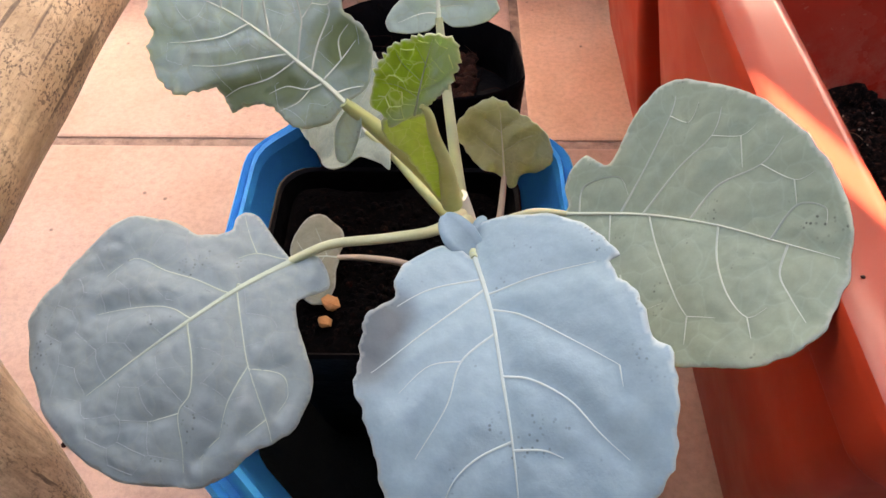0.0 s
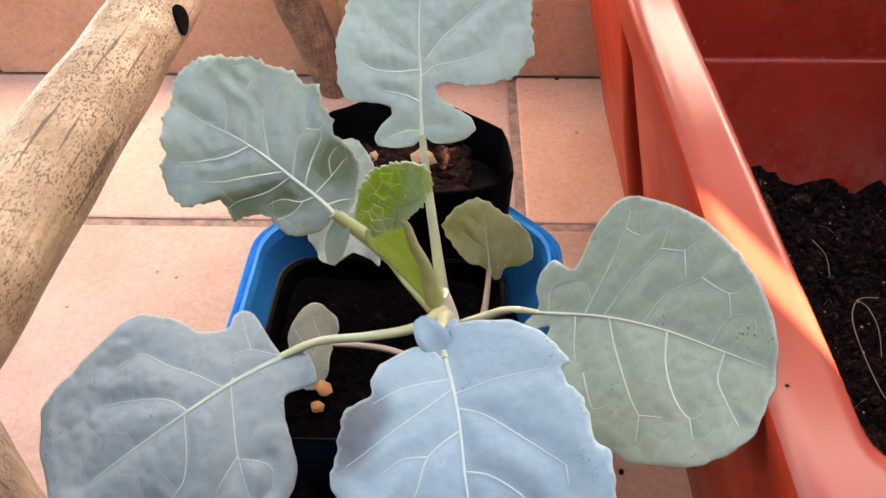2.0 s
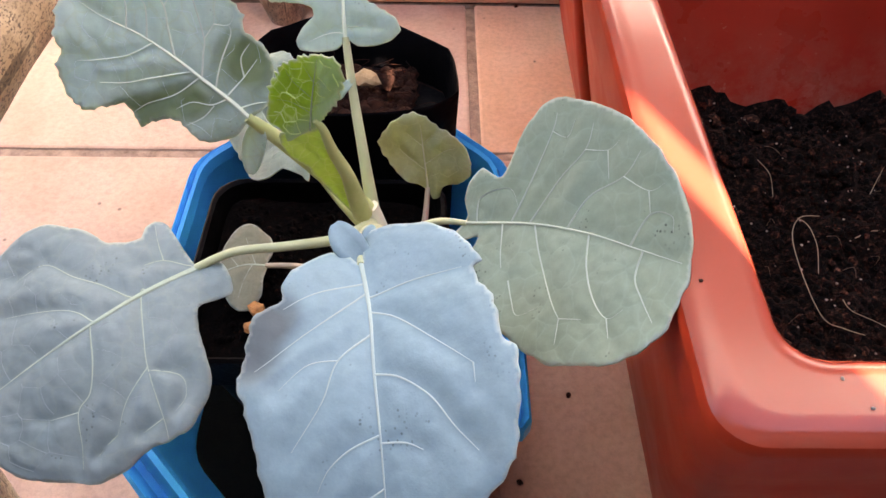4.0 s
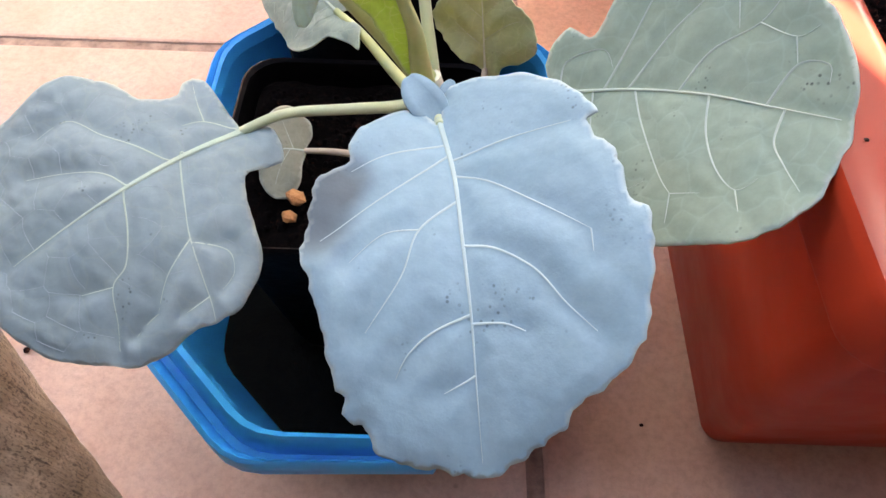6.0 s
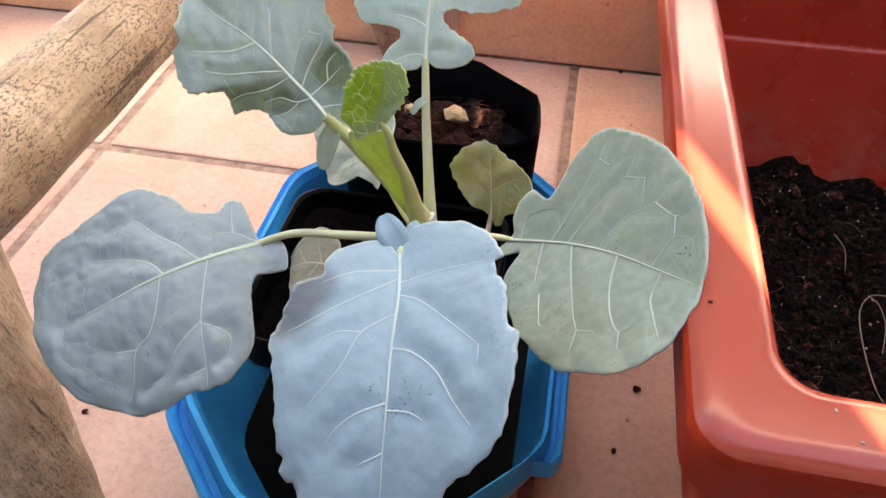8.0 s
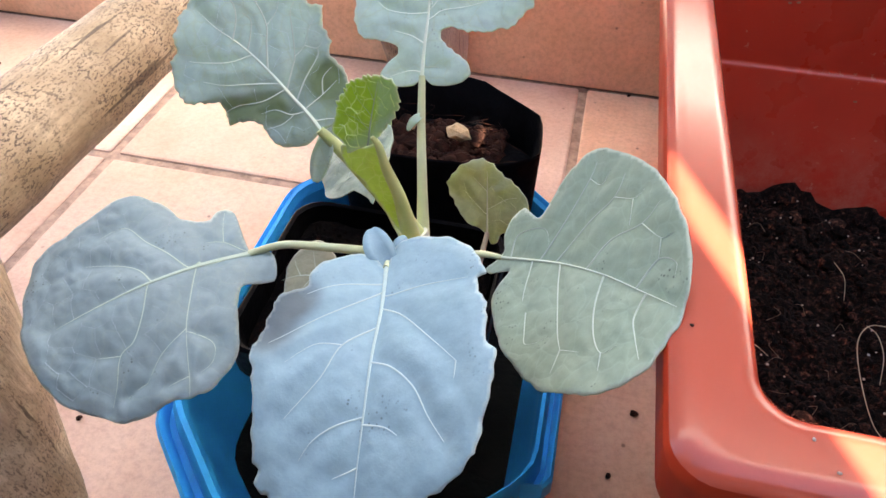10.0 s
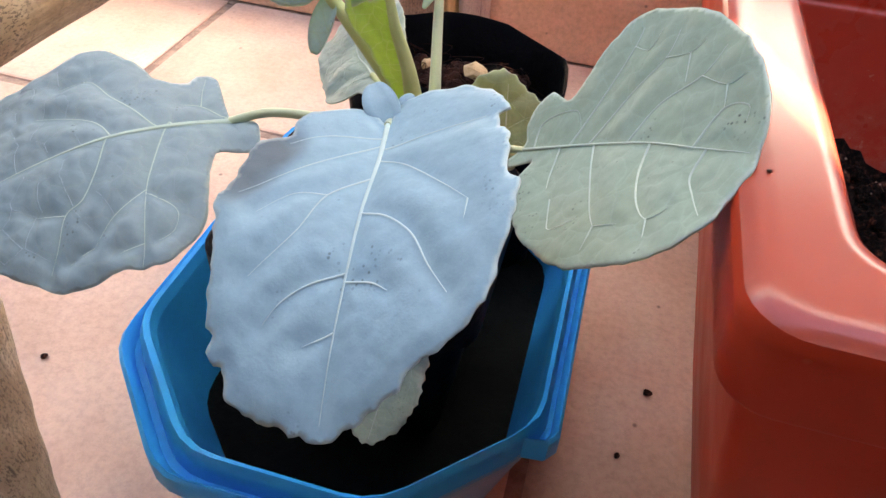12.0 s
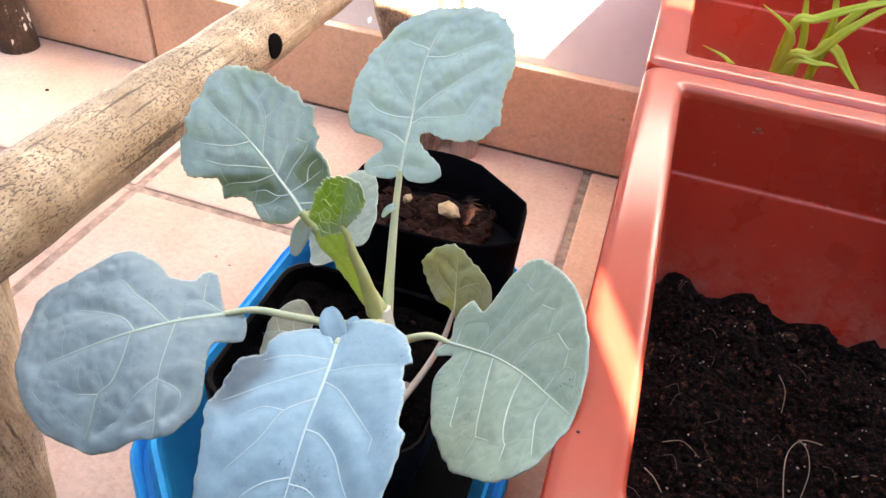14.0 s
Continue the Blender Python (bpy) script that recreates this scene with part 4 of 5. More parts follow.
cane("leg", (-0.5360, 0.3900, 0.0), (-0.5480, 0.3840, 0.190), (0.0190, 0.0210, 0.022), M_CANE_FLAKED, "dark brown back leg with flaking white paint", 13)

# ---- the plant ----
FRONT = dict(
    mid=[(0, 0, 190.5), (2.9, -13.7, 191.5), (4.6, -27.6, 190.5), (6.2, -38.8, 186.8), (7.6, -50, 180), (9.2, -60.2, 171.5)],
    right=[(-0.98, -0.05, 0.12), (-0.8, -0.1, -0.45)], left=[(0.81, 0, 0.58), (0.8, -0.1, 0.5)], curl=(0, 0),
    outline=[(0.4, -0), (-2.7, 3), (-2.8, 6.4), (0.7, 12.7), (3.1, 15.7), (6.6, 18), (10.1, 19.4), (12.5, 24.6), (14.6, 26.3), (20.3, 27.1), (22.7, 28.2), (27.9, 28), (51.2, 23.3), (54, 20.9), (56.6, 19.8), (61.6, 15.3), (65, 7.2), (67.1, -0.4), (65.8, -4.5), (59.6, -15.3), (56.3, -17.3), (52.4, -24.2), (49.6, -27), (47.1, -28.4), (43.1, -28.8), (40.6, -30.2), (36.2, -30.1), (33, -31), (30.2, -30.6), (26.8, -28.7), (22.5, -28), (18.8, -28.2), (15.7, -26.2), (12.4, -25.6), (11.6, -27.8), (1.9, -24.2), (-3.6, -18.1), (-6.3, -11.8), (-8.2, -5.6), (-7.8, -2.3)],
    veins=[[(10.5, 0), (9.8, -10.5), (11.2, -23)],
           [(14.2, 0), (17, -5.7), (24.1, -14), (31, -22)],
           [(31, -22), (34.5, -21.8)],
           [(28.3, 0), (30, -5.5), (34.8, -11.9), (41.1, -16.5), (45.9, -20.9)],
           [(41.5, 0), (42.3, -5.5), (44.1, -9.3)],
           [(6.3, 0), (8, 9.5), (11.5, 18.6)],
           [(9, 0), (16, 10.6), (24.2, 25.1)],
           [(19.5, 0), (24.4, 7.2), (32.2, 11.1), (40.1, 18.3)],
           [(24.4, 7.2), (24.6, 13.5), (28.8, 19.8)],
           [(40, 0), (41.6, 6.3), (44.4, 11.1), (48, 13.9)],
           [(49.9, 0), (50.6, 1.8), (51.8, 5.6)]])
WEST = dict(
    mid=[(-42.1, 9.6, 175.7), (-52, 0.8, 177.5), (-61.7, -8.8, 178), (-73, -16.3, 174), (-84.1, -22.8, 168.4)],
    right=[(-0.7, 0.71, 0.12), (-0.6, 0.76, 0.1)], left=[(0.68, -0.7, -0.18), (0.6, -0.72, -0.3)], curl=(0, -7),
    outline=[(0.1, 0.8), (-1.3, 15.3), (0.4, 18.3), (3.4, 17.5), (6.1, 14.9), (9.7, 15.4), (13.4, 17.9), (14.4, 21.3), (16.6, 25.2), (19.8, 28.8), (23.8, 31.4), (35.3, 30.8), (55.7, 25.3), (58.6, 21.5), (62.6, 8.7), (63.1, -4.4), (62, -9.4), (60.8, -13.8), (58.9, -18), (56.2, -21.1), (48, -28.5), (44.6, -30.1), (39.7, -31), (34.7, -30.3), (23.6, -31.7), (18.8, -30.7), (15.5, -29), (12.7, -25.5), (7.6, -11.9), (4.7, -9.8), (-2.3, -10.7), (-4.3, -7.5), (-5.1, -3.3), (-4, -0.5)],
    veins=[[(17.2, 1.5), (20.2, 7.8), (24.2, 14), (28, 21.2), (35.7, 21.6)],
           [(26.2, 0.4), (27.7, 4.4), (30.4, 7.6), (36, 11.4), (42.3, 14.8)],
           [(1.8, 2.1), (5.3, 6.1), (9.7, 7.2)],
           [(5.3, 6.1), (3.4, 11.9), (1, 17.3)],
           [(14.3, 0.3), (19.6, -9.8), (22.3, -15.6), (26, -26.4), (28.4, -30.7)],
           [(22.3, -15.6), (30.3, -19), (36.4, -23.7)],
           [(36.4, -23.7), (39.8, -24.2), (42.8, -25)],
           [(27.7, -1.1), (31, -7.6), (35.3, -13), (39.8, -15), (43.8, -21.2), (48.2, -26.4)],
           [(39.8, -15), (45.7, -12.8)],
           [(22.6, -16.1), (17.6, -21.2), (18.9, -25.4), (23, -26.8)],
           [(26, -26.4), (32.7, -26.5)]])
EAST = dict(
    mid=[(24.7, 28.7, 171.6), (40, 18, 183.7), (50.3, 6.2, 194.2), (58, -4.5, 201.8), (64.8, -14.7, 209.1)],
    right=[(-0.33, -0.77, -0.55), (-0.14, -0.93, -0.24)], left=[(0.12, 0.73, 0.68), (0.14, 0.73, 0.66)], curl=(2, 0),
    outline=[(-1, 0.3), (-3.6, 4), (-0.9, 5.4), (5.7, 3.9), (4.9, 11.8), (9.1, 17.7), (16.3, 23.6), (20.8, 26.7), (27.5, 29.1), (32.9, 30.7), (40.3, 30.9), (51.8, 26.7), (56.3, 23.9), (63.8, 17), (66.8, 12), (68.6, 7.3), (70, 3.3), (70.6, -2), (69.6, -7.4), (66.7, -12.6), (62.7, -17.5), (57.6, -21.5), (48.6, -26.5), (36.8, -29.6), (24.7, -31.1), (19.5, -28.3), (15.4, -23.5), (11.1, -13.2), (9, -12), (3.3, -14.8), (-0.5, -11.3), (-1.8, -6.6), (0.3, -2.2)],
    veins=[[(15.6, 0), (20.4, -10.9), (25, -22.8), (25.7, -27.3)],
           [(25, -22.8), (30.3, -21.4), (32.1, -25.8)],
           [(21.8, 0), (29.7, -11.2), (36.9, -18.6), (38.2, -24.7)],
           [(36.9, -18.6), (43.9, -19), (47, -21.7)],
           [(43.9, -19), (45.5, -12.7)],
           [(34.8, 0), (40.3, -8), (49.7, -14), (53.4, -20.1)],
           [(49.7, -14), (57.3, -12.3), (61.1, -14.5)],
           [(57.3, -12.3), (58.7, -7.6)],
           [(54.5, 0), (58.7, -7.6), (64.3, -8.4), (65.2, -5.4)],
           [(4, 0), (4.1, -6.8), (13.2, -9), (17, -4.5)],
           [(12.9, 0), (15.1, 8), (16.9, 12.1)],
           [(23.7, 0), (27.6, 7.1), (35, 17.1), (38.8, 20.8)],
           [(38.8, 20.8), (39.5, 26.6)],
           [(38.8, 20.8), (44.7, 19.3)],
           [(42.2, 0), (43.1, 7.3), (46.5, 13.8), (51.1, 16.9), (54.9, 13.7)],
           [(51.1, 16.9), (52.4, 20.7)],
           [(58.3, 0), (56.9, 6.2), (59.1, 10.1), (62.3, 14.1)],
           [(20.3, 15), (23.6, 20.1), (26.6, 22.9), (32.5, 19.4)]])
UPPER = dict(
    mid=[(-30, 39.4, 198.2), (-33.7, 41, 201.7), (-39.5, 42.9, 206.4), (-46.2, 45.2, 211.7), (-53.6, 47.1, 216.8), (-61.1, 48.2, 220.7), (-67.2, 49.8, 224.9)],
    right=[(-0.592, -0.507, -0.626), (-0.592, -0.507, -0.626)], left=[(0.592, 0.507, 0.626), (0.592, 0.507, 0.626)], curl=(0, 0),
    outline=[(-0.2, 0.2), (0.2, 5.9), (3.9, 11.3), (6.8, 12.7), (15.4, 12.5), (17.3, 15.1), (19, 18.8), (22.5, 18.5), (25.6, 17.3), (30.9, 21.8), (33.5, 22.2), (39.2, 19), (41.3, 16.8), (43.1, 12.8), (45.8, 9.5), (48.3, 4.2), (50, -1.7), (51.2, -7), (49.9, -11), (46.2, -15.1), (39.3, -19.6), (27.4, -22.2), (24.5, -21.3), (22.2, -22.5), (16.3, -18.5), (10, -15.4), (7, -15.5), (2.4, -14), (-1.9, -6.8)],
    veins=[[(21.8, 0), (26.6, -5), (29.7, -8.6), (35.9, -12), (41.3, -13.3)],
           [(29.7, -8.6), (30.3, -13.4), (32.5, -17.4)],
           [(35.9, -12), (36.4, -15.8), (38.5, -18.4)],
           [(14.3, 0), (17.3, -5.5), (18.7, -7.9), (24.1, -12.7), (27.4, -15.6), (28.6, -18.7)],
           [(18.7, -7.9), (18.8, -12.1), (20.7, -15.5), (21.6, -18.8)],
           [(18.8, -12.1), (15.9, -14.2), (16.2, -17.1)],
           [(10.4, 0), (12.8, -6.2), (14.3, -12.7), (15.9, -14.2)],
           [(7.3, 0), (6.5, -6.7), (6.3, -12.2)],
           [(6.5, -6.7), (9.5, -9.8), (9.7, -13.8)],
           [(34, 0), (36.9, -5.2), (40.2, -8.1), (44.7, -8.7)],
           [(29.1, 0), (31.3, -3.9), (33.7, -7.1), (36.8, -7.6)],
           [(27.5, 0), (30.7, 5.8), (35.6, 9.9), (39, 12)],
           [(16.8, 0), (23.2, 6.8), (27.9, 11.8), (32.5, 14.7)],
           [(14.8, 0), (17.3, 7.2), (21.5, 13.3), (23.1, 17.4)],
           [(6.8, 0), (9.1, 3.7), (13.1, 6.1), (15.4, 10.1)],
           [(8.5, 3.5), (9.1, 7.6), (11.6, 12.2)],
           [(3.3, 0), (1, -3.5), (-1.2, -6)]])
TALL = dict(
    mid=[(-8.4, 68.8, 201.8), (-8.8, 73.5, 208.4), (-8.9, 78.7, 215.8), (-9.4, 83.9, 223.1), (-9.2, 89.6, 231.4), (-7.6, 94, 238.5), (-5.5, 96.5, 243.2)],
    right=[(0.955, -0.273, 0.116), (0.955, -0.273, 0.116)], left=[(-0.955, 0.273, -0.116), (-0.955, 0.273, -0.116)], curl=(0, 0),
    outline=[(-0.9, -0.3), (-3.3, -2.8), (-4.4, -8), (-4.2, -13.8), (-1.8, -14.9), (2.3, -12.3), (5.4, -8.8), (7.8, -10.1), (8.2, -21.6), (12.3, -25.6), (22.4, -26.2), (30.6, -24), (45.9, -16.9), (51.6, -12.7), (55.2, -6.1), (58.7, 8.9), (57.9, 16.3), (55, 22.3), (50.5, 27.5), (44.5, 31.4), (39.5, 32.4), (29.3, 32.1), (24.5, 32.8), (20.8, 30.3), (17.3, 26.3), (15.2, 19.6), (14.5, 13.6), (15, 9.6), (14.7, 6.1), (12.8, 4.5), (8.4, 10.4), (6.4, 14.8), (3.1, 16.4), (0.2, 13.5), (-1.5, 8.8), (-2, 3.8), (-0.5, 0.8)],
    veins=[[(21.7, 0.8), (24.6, -4.6), (29.1, -10.7), (32.5, -14.9)],
           [(32.5, -14.9), (37.1, -14.6), (40.5, -14.5)],
           [(18.4, -0.1), (17.4, -6.6), (17.6, -14), (19.6, -18.2)],
           [(9.4, 0), (11.1, -4.8), (11.8, -11.1)],
           [(20.2, 1.1), (27.4, 7.4), (33.6, 14.4), (42.2, 23.5)],
           [(17.5, 1.7), (19.6, 4.7), (21.8, 13.3), (24.5, 20.3)],
           [(24.5, 20.3), (28.9, 22.3), (32.2, 24.5)],
           [(39.1, -0.1), (40.6, 7.1), (44.9, 13.5), (48.9, 19.4)],
           [(41.8, -1), (42.2, -6.3), (43, -10.3)],
           [(1, -0.3), (0.8, -4.6), (-1.9, -11.3)],
           [(2.7, 0.3), (3.5, 6.7)]])
SMALL = dict(
    mid=[(13.8, 79.8, 132.3), (13, 81.9, 139.4), (12, 84.5, 148), (11, 87.1, 156.4)],
    right=[(0.973, -0.163, 0.162), (0.973, -0.163, 0.162)], left=[(-0.973, 0.163, -0.162), (-0.973, 0.163, -0.162)], curl=(0, 0),
    outline=[(-0.5, -0.5), (6.5, -9.9), (16.3, -16.1), (21.3, -14.5), (26.6, -9.2), (29.1, -2.2), (27.9, 2.4), (23.3, 6.6), (21.7, 9.9), (17.5, 14.3), (12.1, 16.9), (6, 16.3), (1.6, 11), (0.3, 5.5), (-3.3, 4.1), (-4.2, 1.5)],
    veins=[[(7.4, -0), (12.9, -6.1), (16.1, -9)],
           [(9.7, 0.1), (14.6, 7.5), (15.8, 11.6)],
           [(16.5, 0.2), (21.8, -5.4)],
           [(17.6, 0.3), (22.2, 5.5)]])
PALE = dict(
    mid=[(-31.3, 75.8, 155.9), (-35.6, 82.1, 154.9), (-41, 89.4, 153.4), (-45.9, 98.6, 152.9)],
    right=[(0.644, 0.487, 0.59), (0.644, 0.487, 0.59)], left=[(-0.644, -0.487, -0.59), (-0.644, -0.487, -0.59)], curl=(0, 0),
    outline=[(-1.9, -0), (-12.4, 1.6), (-18.8, -3.4), (-13.4, -4.1), (-5.7, -7.1), (-3.3, -12.4), (0.6, -16.2), (6.3, -18), (13.3, -16.2), (25.6, -16.5), (36.6, -15.4), (44.9, -10.9), (50.2, -1.5), (46.8, 9.6), (36.8, 19.5), (21.6, 20.8), (6.2, 16), (-3.5, 11.3), (-6.4, 6.2)],
    veins=[[(3.8, -0), (8, -8.5), (7, -15.1)],
           [(11.1, -0.1), (13.1, 10.3), (19.3, 16.4)]])
YOUNG = dict(
    mid=[(-13, 30, 203.9), (-12, 29.7, 209.8), (-10.5, 29.3, 217), (-8.8, 28.8, 224)],
    right=[(0.933, -0.293, -0.209), (0.933, -0.293, -0.209)], left=[(-0.933, 0.293, 0.209), (-0.933, 0.293, 0.209)], curl=(0, 0),
    outline=[(-0.5, -9.9), (2, -10.3), (6.5, -10.2), (10.8, -9.5), (14.8, -8), (17.5, -6.2), (19.8, -3.8), (22, 0), (22.6, 3.5), (21, 5), (17, 6.2), (12, 6.4), (7.7, 5.2), (3.5, 3), (0.5, 1.5), (-3, -2), (-6, -5.5), (-2.2, -8)],
    veins=[[(4.2, 0.2), (5.3, -4.8), (4.3, -8.6)],
           [(8.8, 0), (11.6, -4.9), (14.2, -6.8)],
           [(13.6, -0.1), (17.1, -2.9)],
           [(6.1, 0.1), (10.9, 4.1), (15.1, 5.2)],
           [(12.5, 0.1), (17.4, 2.8), (20.3, 3.6)]])



class Blade:
    """A leaf's surface: u along the midrib and v to its side, in metres."""

    def __init__(self, spec):
        self.mid = [Vector(p) / 1000 for p in spec["mid"]]
        self.arc = [0.0]
        for a, b in zip(self.mid, self.mid[1:]):
            self.arc.append(self.arc[-1] + (b - a).length)
        n = len(self.mid)
        self.slope = [(self.mid[min(i + 1, n - 1)] - self.mid[max(i - 1, 0)]) / (self.arc[min(i + 1, n - 1)] - self.arc[max(i - 1, 0)]) for i in range(n)]
        self.right = [Vector(p) for p in spec["right"]]
        self.left = [Vector(p) for p in spec["left"]]
        self.curl = spec["curl"]

    def rib(self, u):
        m, a = self.mid, self.arc
        if u <= 0:
            return m[0] + (m[1] - m[0]) * (u / a[1])
        if u >= a[-1]:
            return m[-1] + (m[-1] - m[-2]) * ((u - a[-1]) / (a[-1] - a[-2]))
        i = max(k for k in range(len(a) - 1) if a[k] <= u)
        h = a[i + 1] - a[i]
        w = (u - a[i]) / h
        h00 = 2 * w ** 3 - 3 * w * w + 1
        return m[i] * h00 + self.slope[i] * (h * (w ** 3 - 2 * w * w + w)) + m[i + 1] * (1 - h00) + self.slope[i + 1] * (h * (w ** 3 - w * w))

    def at(self, u, v, lift=0.0):
        k = min(max(u / self.arc[-1], 0), 1)
        r = self.right[0].lerp(self.right[1], k).normalized()
        s = self.left[0].lerp(self.left[1], k).normalized()
        d = (self.rib(u + 1e-4) - self.rib(u - 1e-4)).normalized()
        side = (r - s).normalized()
        up = side.cross(d).normalized()
        if up.z < 0:
            up = -up
        a = abs(v)
        keel = a * a / (a + 0.003)
        sign = 1 if v > 0 else -1
        off = side * (sign * (a - keel)) + (r if v > 0 else s) * keel
        return self.rib(u) + off + up * ((self.curl[0] if v > 0 else self.curl[1]) * v * v + lift)


def closed_spline(points, gap):
    p = [Vector((x, y)) for x, y in points]
    n = len(p)
    out = []
    for i in range(n):
        a, b, c, d = p[i - 1], p[i], p[(i + 1) % n], p[(i + 2) % n]
        m = max(2, int((c - b).length / gap))
        for k in range(m):
            w = k / m
            q = 0.5 * ((2 * b) + (c - a) * w + (2 * a - 5 * b + 4 * c - d) * w * w + (3 * b - a - 3 * c + d) * w ** 3)
            out.append(b.lerp(c, w).lerp(q, 0.6))
    return out


def vein_net(E, lo, hi, inside, to_vein, cell, seed):
    """Short cross veins between the side veins: the borders of irregular cells, as pairs of ends."""
    rnd = random.Random(seed * 31 + 5)
    seeds = []
    for k in range(2600):
        p = Vector((rnd.uniform(lo[0], hi[0]), rnd.uniform(lo[1], hi[1])))
        if inside(p.x, p.y) and to_vein(p.x, p.y) > 0.30 * cell and all((p - q).length > 0.78 * cell for q in seeds):
            seeds.append(p)
    if len(seeds) < 4:
        return [((0, 0), (1e-5, 0))]
    res = delaunay_2d_cdt(seeds, [], [], 0, 1e-7)
    pts, tris = res[0], res[2]
    mids, border = [], {}
    for k, (i, j, m) in enumerate(tris):
        a, b, c = pts[i], pts[j], pts[m]
        d = 2 * (a.x * (b.y - c.y) + b.x * (c.y - a.y) + c.x * (a.y - b.y))
        aa, bb, cc = a.length_squared, b.length_squared, c.length_squared
        mids.append(((aa * (b.y - c.y) + bb * (c.y - a.y) + cc * (a.y - b.y)) / d, (aa * (c.x - b.x) + bb * (a.x - c.x) + cc * (b.x - a.x)) / d) if abs(d) > 1e-12 else None)
        for e in ((i, j), (j, m), (m, i)):
            border.setdefault(tuple(sorted(e)), []).append(k)
    out = []
    for e, both in border.items():
        if len(both) != 2 or mids[both[0]] is None or mids[both[1]] is None:
            continue
        a, b = mids[both[0]], mids[both[1]]
        c = ((a[0] + b[0]) / 2, (a[1] + b[1]) / 2)
        if math.hypot(a[0] - b[0], a[1] - b[1]) > 2 * cell or not (inside(*a) and inside(*b)):
            continue
        if to_vein(*c) < 0.22 * cell or (to_vein(*a) < 0.12 * cell and to_vein(*b) < 0.12 * cell):
            continue
        out.append((a, b))
    return out or [((0, 0), (1e-5, 0))]


def leaf(parent, name, label, spec, material, bulge=0.0007, wave=0.0012, teeth=0.0003, rib=(0.0016, 0.0005), grid=0.0011, net=0.0003, heart=0.0, seed=1, vein_mat=None, dips=(), pale_edge=0.45, side_vein=0.17, cell=0.0065, pucker=0.0004, net_mat=None, net_r=0.00014, saw=0.0, period=0.004):
    """One leaf: a thick blade quilted between its veins, a toothed margin, a midrib and side veins."""
    surface = Blade(spec)
    length = surface.arc[-1]
    edge = closed_spline([(x / 1000, y / 1000) for x, y in spec["outline"]], 0.0008)
    n = len(edge)
    toothed, run = [], 0.0
    area = sum(edge[k - 1].x * p.y - p.x * edge[k - 1].y for k, p in enumerate(edge))
    turn = 1 if area > 0 else -1
    for i, p in enumerate(edge):
        t = (edge[(i + 1) % n] - edge[i - 1])
        t = t.normalized() if t.length > 0 else Vector((1, 0))
        out = Vector((t.y, -t.x))
        away = min(1.0, max(p.x, 0) / 0.012)
        s = noise.noise(Vector((i * 0.21, seed * 5.3, 0))) * 1.5 + 0.5 * noise.noise(Vector((i * 0.55, seed * 2.1, 4)))
        run += (p - edge[i - 1]).length
        beat = (run / period + 0.45 * noise.noise(Vector((run * 140, seed * 3.1, 7)))) % 1.0
        bite = saw * (2 * abs(beat - 0.5)) ** 1.6 * (0.55 + 0.6 * abs(noise.noise(Vector((run * 60, seed, 3)))))
        toothed.append(p + out * turn * ((teeth * s + bite - 0.4 * saw) * away))
    edge = toothed
    lines = [[(x / 1000, y / 1000) for x, y in line] for line in spec["veins"]]
    segs = [((-0.004, 0.0), (length, 0.0))]
    for line in lines:
        s = [(q.x, q.y) for q in spline([(x, y, 0) for x, y in line], 4)]
        segs += list(zip(s, s[1:]))
    A, B = np.array([s[0] for s in segs]), np.array([s[1] for s in segs])

    def nearest(u, v, A, B):
        p = np.array((u, v))
        d = B - A
        w = np.clip(((p - A) * d).sum(1) / np.maximum((d * d).sum(1), 1e-14), 0, 1)
        return float(np.sqrt((((A + d * w[:, None]) - p) ** 2).sum(1)).min())

    def to_vein(u, v):
        return nearest(u, v, A, B)

    E = np.array([(p.x, p.y) for p in edge])
    lo, hi = E.min(0), E.max(0)

    def inside(x, y):
        a, b = E, np.roll(E, -1, 0)
        cross = ((a[:, 1] > y) != (b[:, 1] > y))
        xs = (b[:, 0] - a[:, 0]) * (y - a[:, 1]) / np.where(b[:, 1] == a[:, 1], 1e-12, b[:, 1] - a[:, 1]) + a[:, 0]
        return (cross & (x < xs)).sum() % 2 == 1

    mesh_lines = vein_net(E, lo, hi, inside, to_vein, cell, seed)
    NA = np.array([q[0] for q in mesh_lines])
    NB = np.array([q[1] for q in mesh_lines])
    points = [Vector((p.x, p.y)) for p in edge]
    far = [0.0] * len(points)
    row = 0
    y = lo[1]
    while y < hi[1]:
        x = lo[0] + (grid / 2 if row % 2 else 0)
        while x < hi[0]:
            if inside(x, y):
                gap = float(np.sqrt(((E - (x, y)) ** 2).sum(1)).min())
                if gap > 0.00055:
                    points.append(Vector((x, y)))
                    far.append(gap)
            x += grid
        y += grid * 0.87
        row += 1
    m = len(edge)
    for k in range(m):
        p, a, b = edge[k], edge[k - 1], edge[(k + 1) % m]
        t = (b - a).normalized()
        q = p + Vector((-t.y, t.x)) * 0.00035
        if inside(q.x, q.y):
            points.append(q)
            far.append(0.00035)
    from_cdt = delaunay_2d_cdt(points, [(i, (i + 1) % m) for i in range(m)], [], 1, 1e-6)
    flat, faces, origin = from_cdt[0], from_cdt[2], from_cdt[3]

    def relief(p, g):
        d = to_vein(p.x, p.y)
        lift = bulge * (1 - math.exp(-(d / 0.0032) ** 2)) * min(1, 0.4 + g / 0.006)
        lift += wave * noise.noise(Vector((p.x * 75, p.y * 75, seed * 3.7))) * min(1.0, d / 0.006)
        lift += wave * 1.2 * noise.noise(Vector((p.x * 160, p.y * 160, seed * 1.9))) * math.exp(-g / 0.003) * min(1.0, d / 0.004)
